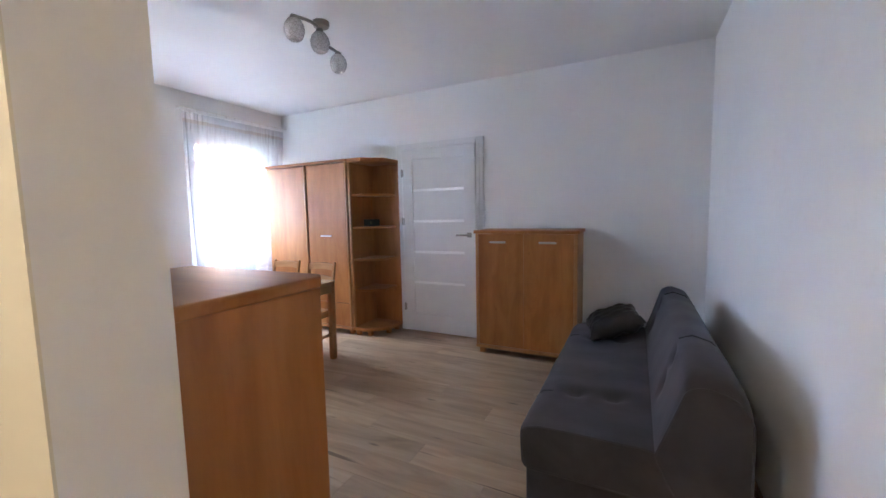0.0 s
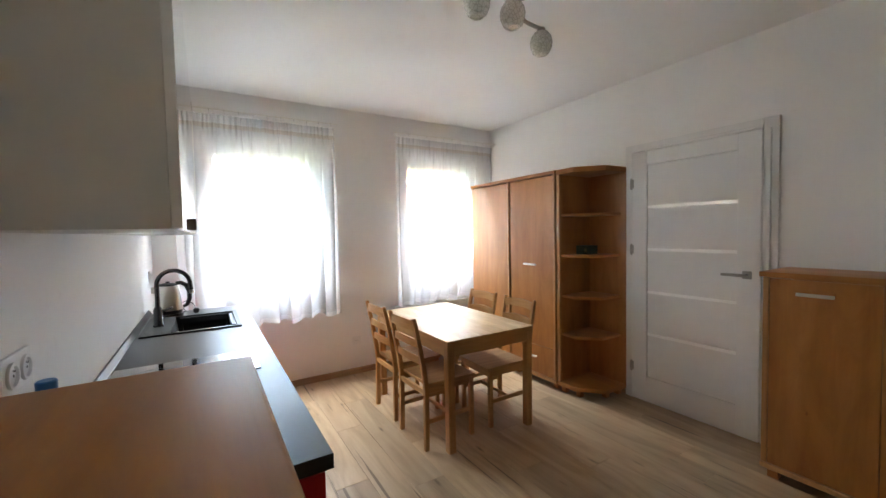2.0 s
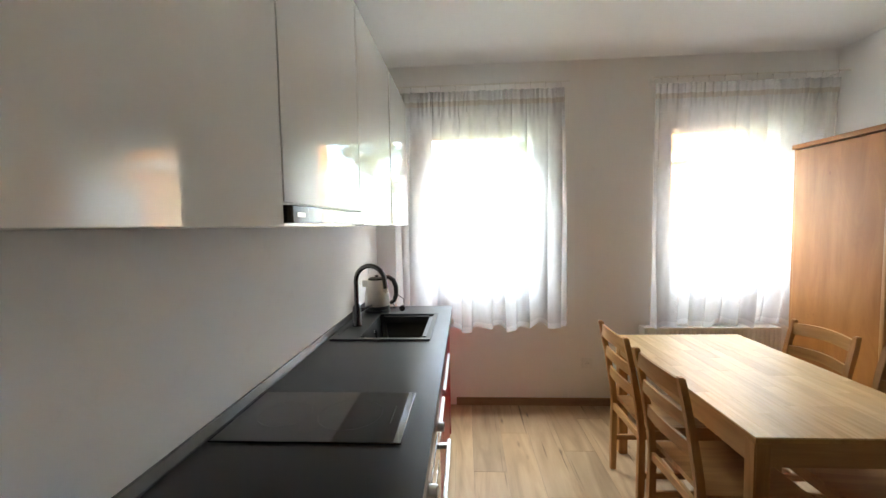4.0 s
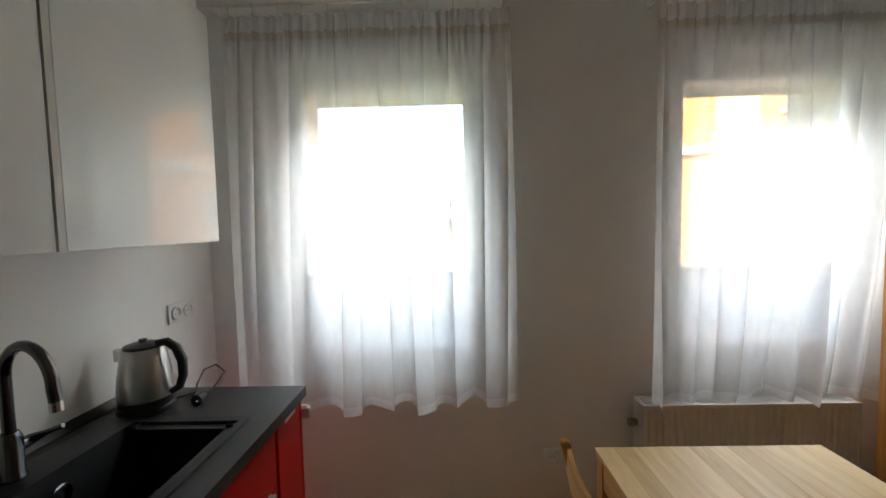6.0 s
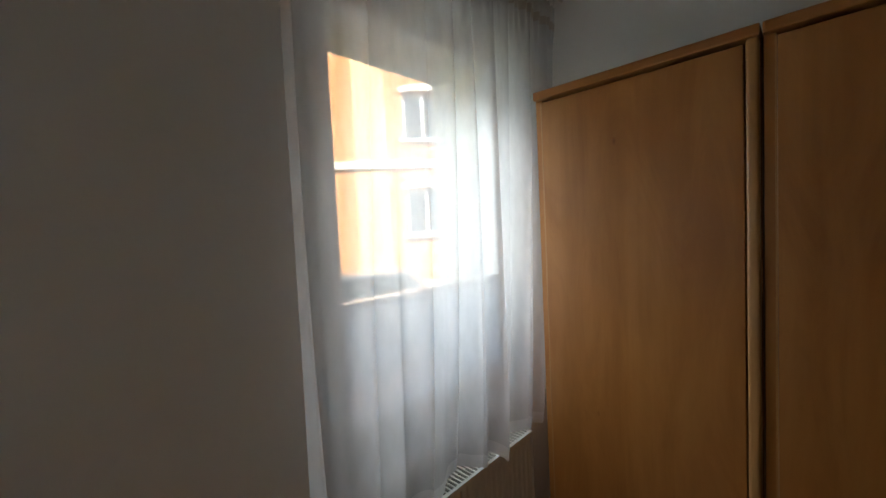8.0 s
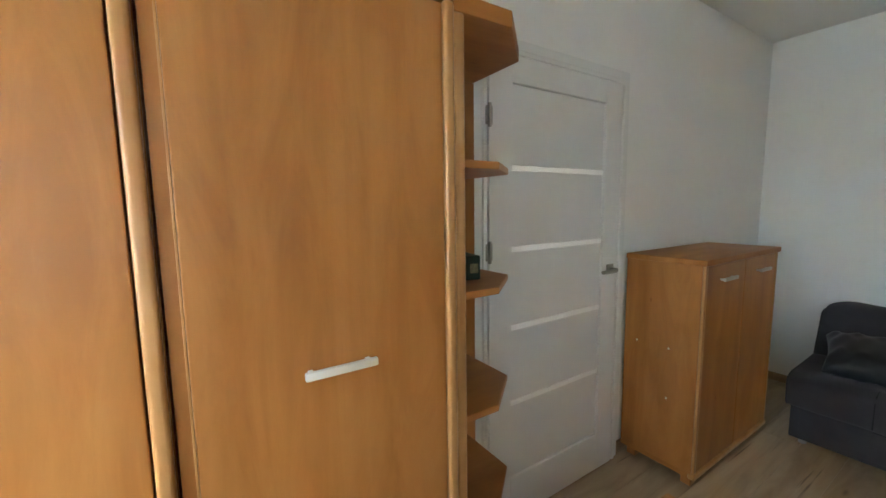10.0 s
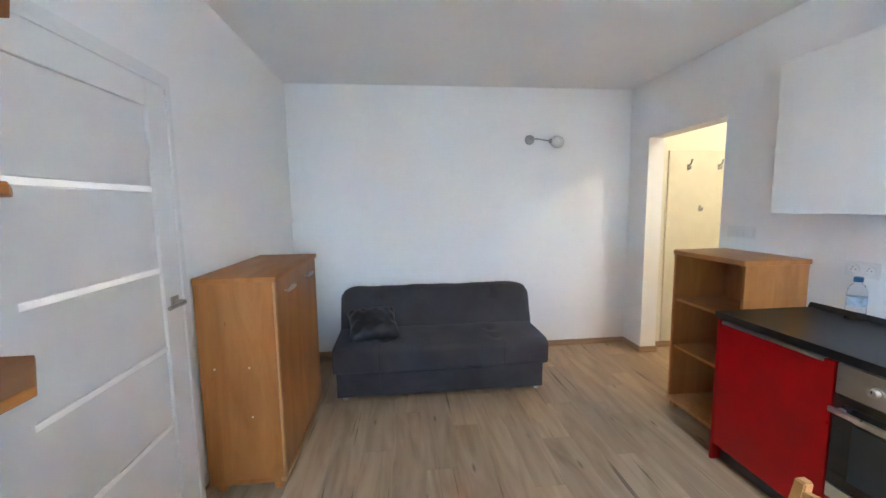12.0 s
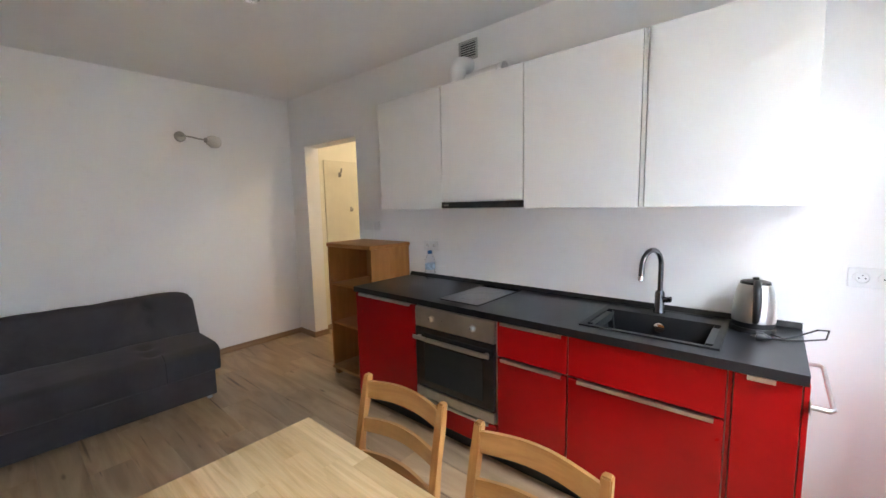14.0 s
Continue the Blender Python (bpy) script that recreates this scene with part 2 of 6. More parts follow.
def plank_mat():
    m, nt, b = _mat("oak_laminate_plank")
    v = _coords(nt, (0.7, 4.5, 4.5), True)
    g = _noise(nt, v, 1.7, 7, 0.55, 1.4)
    v2 = _coords(nt, (2.5, 70.0, 70.0), True)
    f = _noise(nt, v2, 2.0, 5, 0.7)
    base = _ramp(nt, g, [(0.27, (0.29, 0.19, 0.108)), (0.5, (0.425, 0.29, 0.174)), (0.76, (0.525, 0.378, 0.24))])
    c = _mix(nt, 0.20, base, _ramp(nt, f, [(0.3, (0.7, 0.68, 0.66)), (0.6, (1, 1, 1))]), 'MULTIPLY')
    oi = nt.nodes.new("ShaderNodeObjectInfo")
    tint = _ramp(nt, oi.outputs["Random"], [(0.0, (0.86, 0.86, 0.87)), (0.5, (0.99, 0.98, 0.97)), (1.0, (1.12, 1.09, 1.04))])
    c = _mix(nt, 1.0, c, tint, 'MULTIPLY')
    # knots and dark cracks along the grain
    v3 = _coords(nt, (1.3, 5.0, 5.0), True)
    vor = nt.nodes.new("ShaderNodeTexVoronoi")
    vor.inputs["Scale"].default_value = 1.7
    nt.links.new(v3, vor.inputs["Vector"])
    k = _ramp(nt, vor.outputs["Distance"], [(0.02, (0.22, 0.17, 0.13)), (0.12, (1, 1, 1))])
    c = _mix(nt, 0.8, c, k, 'MULTIPLY')
    v4 = _coords(nt, (0.9, 26.0, 26.0), True)
    cr = _ramp(nt, _noise(nt, v4, 1.1, 3, 0.5, 0.4), [(0.285, (0.25, 0.20, 0.17)), (0.345, (1, 1, 1))])
    c = _mix(nt, 0.8, c, cr, 'MULTIPLY')
    nt.links.new(c, b.inputs["Base Color"])
    rr = nt.nodes.new("ShaderNodeMapRange")
    rr.inputs[3].default_value, rr.inputs[4].default_value = 0.30, 0.48
    nt.links.new(f, rr.inputs[0])
    nt.links.new(rr.outputs[0], b.inputs["Roughness"])
    _bump(nt, b, f, 0.2, 0.001)
    return m


PLANK = plank_mat()


def velvet_mat(name, color):
    m, nt, b = _mat(name)
    v = _coords(nt)
    big = _noise(nt, v, 3.0, 5, 0.6, 0.6)
    lo = tuple(c * 0.72 for c in color)
    hi = tuple(c * 1.3 for c in color)
    c = _ramp(nt, big, [(0.3, lo), (0.7, hi)])
    nt.links.new(c, b.inputs["Base Color"])
    b.inputs["Roughness"].default_value = 0.85
    b.inputs["Sheen Weight"].default_value = 0.18
    b.inputs["Sheen Roughness"].default_value = 0.45
    b.inputs["Sheen Tint"].default_value = (0.5, 0.5, 0.55, 1)
    fold = _noise(nt, v, 14.0, 3)
    _bump(nt, b, fold, 0.25, 0.006)
    return m


VELVET = velvet_mat("charcoal_velour", (0.042, 0.038, 0.042))
CUSHION = plain("black_satin", (0.012, 0.011, 0.013), 0.42, var=0.2, scale=9.0, bump=0.15, bscale=25.0)
CUSHION.node_tree.nodes["Principled BSDF"].inputs["Roughness"].default_value = 0.42
PALE_METAL = plain("pale_satin_handle", (0.80, 0.78, 0.73), 0.35, 0.4, 0.03)


def sheer_mat(name, through_share, tint=(0.9, 0.9, 0.92)):
    m, nt, b = _mat(name)
    nt.nodes.remove(b)
    out = nt.nodes["Material Output"]
    tr = nt.nodes.new("ShaderNodeBsdfTransparent")
    tl = nt.nodes.new("ShaderNodeBsdfTranslucent")
    df = nt.nodes.new("ShaderNodeBsdfDiffuse")
    tl.inputs[0].default_value = (*tint, 1)
    df.inputs[0].default_value = (*tint, 1)
    m1 = nt.nodes.new("ShaderNodeMixShader")
    m1.inputs[0].default_value = 0.2
    nt.links.new(tl.outputs[0], m1.inputs[1])
    nt.links.new(df.outputs[0], m1.inputs[2])
    m2 = nt.nodes.new("ShaderNodeMixShader")
    v = _coords(nt, (1, 1, 0.4))
    n = _noise(nt, v, 30.0, 3)
    mr = nt.nodes.new("ShaderNodeMapRange")
    mr.inputs[3].default_value, mr.inputs[4].default_value = 1 - through_share - 0.06, 1 - through_share + 0.06
    nt.links.new(n, mr.inputs[0])
    nt.links.new(mr.outputs[0], m2.inputs[0])
    nt.links.new(tr.outputs[0], m2.inputs[1])
    nt.links.new(m1.outputs[0], m2.inputs[2])
    nt.links.new(m2.outputs[0], out.inputs[0])
    return m


SHEER = sheer_mat("white_voile", 0.50, (0.95, 0.96, 0.99))
HEADER = sheer_mat("gathered_tape", 0.08, (0.52, 0.48, 0.44))
HEM = sheer_mat("voile_hem", 0.35)
BLIND = sheer_mat("pleated_blind_fabric", 0.06, (0.55, 0.59, 0.67))


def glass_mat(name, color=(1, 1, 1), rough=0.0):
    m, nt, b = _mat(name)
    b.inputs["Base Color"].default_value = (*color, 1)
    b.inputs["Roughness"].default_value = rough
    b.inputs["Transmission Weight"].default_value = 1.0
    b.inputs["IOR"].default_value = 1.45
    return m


# Dark tint added to the panes to tone down the bright outdoors.
GLASS = glass_mat("dimming_window_glass", (0.34, 0.355, 0.35))
PET = glass_mat("clear_bottle_plastic", (0.92, 0.96, 1.0), 0.03)
PET.node_tree.nodes["Principled BSDF"].inputs["IOR"].default_value = 1.12


def lamp_glass_mat():
    m, nt, b = _mat("crackled_lamp_glass")
    v = _coords(nt)
    vor = nt.nodes.new("ShaderNodeTexVoronoi")
    vor.feature = 'DISTANCE_TO_EDGE'
    vor.inputs["Scale"].default_value = 60.0
    nt.links.new(v, vor.inputs["Vector"])
    nt.links.new(_ramp(nt, vor.outputs["Distance"], [(0.02, (0.62, 0.60, 0.55)), (0.10, (0.88, 0.87, 0.83))]), b.inputs["Base Color"])
    b.inputs["Roughness"].default_value = 0.2
    b.inputs["Transmission Weight"].default_value = 0.1
    _bump(nt, b, vor.outputs["Distance"], 0.35, 0.002)
    return m


LAMP_GLASS = lamp_glass_mat()


def strip_glass_mat():
    m, nt, b = _mat("frosted_door_glass")
    b.inputs["Base Color"].default_value = (0.9, 0.91, 0.9, 1)
    b.inputs["Roughness"].default_value = 0.35
    b.inputs["Transmission Weight"].default_value = 0.55
    return m


STRIP = strip_glass_mat()


def outdoor(name, c0, c1, scale, rough=0.9, c2=None):
    m, nt, b = _mat(name)
    v = _coords(nt)
    n = _noise(nt, v, scale, 8, 0.65)
    n2 = _noise(nt, v, scale * 0.08, 4)
    c = _mix(nt, 0.5, _ramp(nt, n, [(0.3, c0), (0.7, c1)]), _ramp(nt, n2, [(0.35, c0), (0.65, c2 or c1)]))
    nt.links.new(c, b.inputs["Base Color"])
    b.inputs["Roughness"].default_value = rough
    return m


GRASS = outdoor("dry_meadow_grass", (0.09, 0.125, 0.018), (0.20, 0.215, 0.04), 3.0, c2=(0.28, 0.25, 0.11))
LEAF = outdoor("tree_leaves", (0.045, 0.09, 0.02), (0.11, 0.17, 0.04), 1.5)
LEAF_BRIGHT = outdoor("fresh_tree_leaves", (0.06, 0.11, 0.025), (0.12, 0.19, 0.05), 1.8)
BARK = outdoor("grey_brown_bark", (0.10, 0.075, 0.05), (0.17, 0.13, 0.09), 12.0)
BRICK_RED = outdoor("red_brick_render", (0.36, 0.13, 0.08), (0.44, 0.18, 0.11), 8.0)
STONE = outdoor("boulder_stone", (0.30, 0.26, 0.21), (0.44, 0.39, 0.32), 4.0)
ORANGE = outdoor("orange_render", (0.52, 0.24, 0.10), (0.58, 0.28, 0.12), 20.0)
ORANGE_LIGHT = outdoor("pale_orange_render", (0.66, 0.44, 0.24), (0.72, 0.48, 0.27), 20.0)
TRIM_LIGHT = outdoor("pale_stone_trim", (0.68, 0.64, 0.58), (0.76, 0.72, 0.66), 9.0)
ROOFTILE = outdoor("grey_roof_sheet", (0.10, 0.09, 0.09), (0.16, 0.15, 0.14), 6.0)
RENDER_OUT = outdoor("cream_outer_render", (0.62, 0.56, 0.47), (0.70, 0.64, 0.55), 25.0)
ASPHALT = outdoor("asphalt", (0.04, 0.04, 0.042), (0.075, 0.073, 0.07), 14.0)
RAIL_YELLOW = plain("faded_yellow_paint", (0.62, 0.50, 0.18), 0.5)
CAR_PAINT = plain("silver_blue_car_paint", (0.30, 0.36, 0.42), 0.25, 0.5, coat=0.7)
RUBBER = plain("tyre_rubber", (0.02, 0.02, 0.02), 0.8)
DARK_GLASS = plain("dark_window_glass", (0.04, 0.05, 0.06), 0.06, coat=0.5)

# ---------------------------------------------------------------- mesh helpers


def quadbox(bm, x0, x1, y0, y1, z0, z1, bevel=0.0, seg=2):
    vs = [bm.verts.new(p) for p in ((x0, y0, z0), (x1, y0, z0), (x1, y1, z0), (x0, y1, z0), (x0, y0, z1), (x1, y0, z1), (x1, y1, z1), (x0, y1, z1))]
    fs = [bm.faces.new([vs[i] for i in f]) for f in ((3, 2, 1, 0), (4, 5, 6, 7), (0, 1, 5, 4), (1, 2, 6, 5), (2, 3, 7, 6), (3, 0, 4, 7))]
    if bevel > 0:
        es = {e for f in fs for e in f.edges}
        bmesh.ops.bevel(bm, geom=list(es), offset=bevel, segments=seg, affect='EDGES', profile=0.6)
    return bm


def box(x0, x1, y0, y1, z0, z1, bevel=0.0, seg=2):
    return quadbox(bmesh.new(), x0, x1, y0, y1, z0, z1, bevel, seg)


def prism(bm, pts, z0, z1, bevel=0.0, seg=2):
    """A plan outline (counter-clockwise) raised from z0 to z1."""
    lo = [bm.verts.new((x, y, z0)) for x, y in pts]
    hi = [bm.verts.new((x, y, z1)) for x, y in pts]
    n = len(pts)
    fs = [bm.faces.new(lo[::-1]), bm.faces.new(hi)]
    for i in range(n):
        j = (i + 1) % n
        fs.append(bm.faces.new((lo[i], lo[j], hi[j], hi[i])))
    if bevel > 0:
        es = {e for f in fs[:2] for e in f.edges}
        bmesh.ops.bevel(bm, geom=list(es), offset=bevel, segments=seg, affect='EDGES', profile=0.6)
    return bm


def profile_y(bm, pts, y0, y1, bevel=0.0, seg=3):
    """An x-z outline drawn out along y."""
    a = [bm.verts.new((x, y0, z)) for x, z in pts]
    b = [bm.verts.new((x, y1, z)) for x, z in pts]
    n = len(pts)
    fs = [bm.faces.new(a), bm.faces.new(b[::-1])]
    for i in range(n):
        j = (i + 1) % n
        fs.append(bm.faces.new((a[j], a[i], b[i], b[j])))
    bmesh.ops.recalc_face_normals(bm, faces=fs)
    if bevel > 0:
        es = {e for f in fs for e in f.edges}
        bmesh.ops.bevel(bm, geom=list(es), offset=bevel, segments=seg, affect='EDGES', profile=0.6)
    return bm


def tube(bm, pts, r, seg=10, cap=True):
    """A round bar along points; r is a number or one per point."""
    pts = [Vector(p) for p in pts]
    rs = r if isinstance(r, (list, tuple)) else [r] * len(pts)
    up, rings = Vector((0, 0, 1)), []
    side = None
    for i, p in enumerate(pts):
        d = (pts[min(i + 1, len(pts) - 1)] - pts[max(i - 1, 0)]).normalized()
        if side is None:
            ref = up if abs(d.dot(up)) < 0.95 else Vector((1, 0, 0))
            side = d.cross(ref).normalized()
        else:
            side = (side - d * side.dot(d)).normalized()
        oth = d.cross(side)
        rings.append([bm.verts.new(p + (side * math.cos(a) + oth * math.sin(a)) * rs[i]) for a in [2 * math.pi * k / seg for k in range(seg)]])
    for a, b in zip(rings, rings[1:]):
        for k in range(seg):
            bm.faces.new((a[k], a[(k + 1) % seg], b[(k + 1) % seg], b[k]))
    if cap:
        bm.faces.new(rings[0][::-1])
        bm.faces.new(rings[-1])
    bmesh.ops.recalc_face_normals(bm, faces=bm.faces)
    return bm


def lathe(bm, prof, c=(0, 0, 0), seg=20, m=None):
    """Turns (radius, height) pairs about an upright axis through c."""
    rings = []
    for r, z in prof:
        rings.append([bm.verts.new((c[0] + r * math.cos(2 * math.pi * k / seg), c[1] + r * math.sin(2 * math.pi * k / seg), c[2] + z)) for k in range(seg)])
    fs = []
    for a, b in zip(rings, rings[1:]):
        for k in range(seg):
            fs.append(bm.faces.new((a[k], a[(k + 1) % seg], b[(k + 1) % seg], b[k])))
    fs.append(bm.faces.new(rings[0][::-1]))
    fs.append(bm.faces.new(rings[-1]))
    if m is not None:
        bmesh.ops.transform(bm, matrix=m, verts=[v for r in rings for v in r])
    bmesh.ops.recalc_face_normals(bm, faces=fs)
    return bm


def mesh_of(name, bm, material, smooth=False):
    me = bpy.data.meshes.new(name)
    bm.to_mesh(me)
    bm.free()
    me.materials.append(material)
    for p in me.polygons:
        p.use_smooth = smooth
    if smooth:
        me.set_sharp_from_angle(angle=radians(42))
    return me


def part(name, bm, material, parent=None, label="", smooth=False):
    ob = new(name, mesh_of(name, bm, material, smooth))
    if parent is not None:
        ob.parent = parent
    if label:
        ob["label"] = label
    return ob


def thing(name, label, category, at=(0, 0, 0), rz=0, group="", kind=""):
    e = new(name)
    e.matrix_basis = pose(*at, 0, 0, rz)
    return tagged(e, label, category, group, kind)


def structure(name, bm, material, label, category):
    return tagged(part(name, bm, material), label, category, kind="structure")

# ---------------------------------------------------------------- the shell


def pierced(bm, along, t0, t1, a0, a1, z0, z1, holes):
    """A wall of thickness t0..t1 with rectangular holes (a0, a1, z0, z1); along is 'x' or 'y'."""
    ac = sorted({a0, a1, *[h[0] for h in holes], *[h[1] for h in holes]})
    zc = sorted({z0, z1, *[h[2] for h in holes], *[h[3] for h in holes]})
    for p, q in zip(ac, ac[1:]):
        z = z0
        spans = []
        for r, s in zip(zc, zc[1:]):
            if any(h[0] <= p and q <= h[1] and h[2] <= r and s <= h[3] for h in holes):
                continue
            if spans and spans[-1][1] == r:
                spans[-1][1] = s
            else:
                spans.append([r, s])
        for r, s in spans:
            if along == 'y':
                quadbox(bm, t0, t1, p, q, r, s)
            else:
                quadbox(bm, p, q, t0, t1, r, s)
    return bm


HX0, HX1, HY0 = 2.55, 4.62, -1.75          # the hall
OX0, OX1, OZ = 3.595, 4.50, 2.14            # the opening to it
T = 0.14
SW = 0.022                                 # face of the kitchen wall

bm = bmesh.new()
holes_in = [(W1[0], W1[1], WZ0, WZ1), (W2[0], W2[1], WZ0, WZ1)]
pierced(bm, 'y', -0.17, 0.0, -0.3, ROOM_Y + 0.3, -0.2, CEIL + 0.3, holes_in)
wall_west = structure("wall_west", bm, WALL, "white painted outer wall with two windows", "wall")
bm = bmesh.new()
holes_out = [(W1[0] + 0.11, W1[1] - 0.09, WZ0 + 0.08, WZ1 - 0.08), (W2[0] + 0.11, W2[1] - 0.09, WZ0 + 0.08, WZ1 - 0.08)]
# Carried up to 7 m, out of view, to shade the ground by the windows.
pierced(bm, 'y', -0.45, -0.172, -0.3, ROOM_Y + 0.3, -0.8, 7.0, holes_out)
structure("wall_outer_leaf", bm, RENDER_OUT, "cream rendered outside of the house wall", "wall")

bm = bmesh.new()
DOOR_X0, DOOR_X1, DOOR_Z = 1.885, 2.815, 2.075
pierced(bm, 'x', ROOM_Y, ROOM_Y + 0.14, 0.0, ROOM_X, -0.2, CEIL + 0.3, [(DOOR_X0, DOOR_X1, -0.2, DOOR_Z)])
structure("wall_north", bm, WALL, "white painted inner wall with a door", "wall")
bm = bmesh.new()
quadbox(bm, 1.3, 1.4, ROOM_Y + 0.141, 4.7, -0.2, CEIL + 0.3)
quadbox(bm, 3.2, 3.3, ROOM_Y + 0.141, 4.7, -0.2, CEIL + 0.3)
quadbox(bm, 1.3, 3.3, 4.7, 4.8, -0.2, CEIL + 0.3)
quadbox(bm, 1.4, 3.2, ROOM_Y + 0.141, 4.7, CEIL, CEIL + 0.3)
quadbox(bm, 1.4, 3.2, ROOM_Y + 0.141, 4.7, -0.2, -0.01)
structure("wall_next_room", bm, WALL, "plain walls of the lit room behind the shut door", "wall")
structure("wall_east", box(ROOM_X, ROOM_X + 0.2, -0.14, ROOM_Y + 0.3, -0.2, CEIL + 0.3), WALL, "white painted wall behind the sofa", "wall")
bm = bmesh.new()
pierced(bm, 'x', -T, SW, 0.0, ROOM_X, -0.2, CEIL + 0.3, [(OX0, OX1, -0.2, OZ)])
structure("wall_south", bm, WALL, "white painted kitchen wall with an open passage to the hall", "wall")
structure("wall_hall_east", box(HX1, HX1 + 0.2, HY0, -T, -0.2, CEIL + 0.3), HALLWALL, "cream painted hall wall", "wall")
structure("wall_hall_west", box(HX0 - 0.2, HX0, HY0, -T, -0.2, CEIL + 0.3), HALLWALL, "cream painted hall wall", "wall")
structure("wall_hall_south", box(HX0 - 0.2, HX1 + 0.2, HY0 - 0.2, HY0, -0.2, CEIL + 0.3), HALLWALL, "cream painted hall wall", "wall")
# the hall's own paint on the back of the kitchen wall and round the passage
bm = bmesh.new()
quadbox(bm, HX0, OX0, -T - 0.004, -T, 0, CEIL)
quadbox(bm, OX1, HX1, -T - 0.004, -T, 0, CEIL)
quadbox(bm, OX0, OX1, -T - 0.004, -T, OZ, CEIL)
structure("wall_hall_north", bm, HALLWALL, "cream paint on the hall side of the passage", "wall")

structure("ceiling", box(0.0, ROOM_X, 0.0, ROOM_Y, CEIL, CEIL + 0.25), CEILING, "white painted ceiling", "ceiling")
structure("ceiling_hall", box(HX0, HX1, HY0, -T, CEIL, CEIL + 0.25), CEILING, "white painted hall ceiling", "ceiling")
# Unseen block added over the rooms to close them and cast shade outside.
structure("overhead_shade_block", box(-0.17, 9.0, -4.0, 8.0, CEIL + 0.3, 7.0), RENDER_OUT, "unseen block above the rooms that shades the ground outside", "house")
floor = structure("floor", box(-0.02, ROOM_X + 0.02, HY0 - 0.02, ROOM_Y + 0.12, -0.2, -0.012), plain("underlay", (0.05, 0.045, 0.04), 0.9), "greyish oak laminate plank floor", "floor")


def baseboard(x0, y0, x1, y1, nx, ny):
    """A wooden skirting along a wall line, with the room on the side (nx, ny)."""
    d, h = 0.014, 0.062
    bm = bmesh.new()
    if abs(x1 - x0) > abs(y1 - y0):
        a, b = sorted((y0, y0 + ny * d))
        quadbox(bm, min(x0, x1), max(x0, x1), a, b, 0.0, h, 0.004, 2)
        mt = BASEB
    else:
        a, b = sorted((x0, x0 + nx * d))
        quadbox(bm, a, b, min(y0, y1), max(y0, y1), 0.0, h, 0.004, 2)
        mt = BASEB_Y
    return structure("baseboard", bm, mt, "brown wooden skirting board along the wall", "baseboard")


baseboard(0, 0.64, 0, ROOM_Y, 1, 0)
baseboard(0.015, ROOM_Y, 1.83, ROOM_Y, 0, -1)
baseboard(2.875, ROOM_Y, ROOM_X - 0.015, ROOM_Y, 0, -1)
baseboard(ROOM_X, 0.0, ROOM_X, ROOM_Y, -1, 0)
baseboard(OX1 - 0.014, SW, ROOM_X - 0.015, SW, 0, 1)
baseboard(OX1, -T - 0.012, OX1, SW - 0.001, -1, 0)
baseboard(OX0, -T - 0.012, OX0, SW - 0.001, 1, 0)
baseboard(HX1, HY0, HX1, -T - 0.02, -1, 0)
baseboard(OX1, -T - 0.004, HX1 - 0.015, -T - 0.004, 0, -1)

# ---------------------------------------------------------------- windows


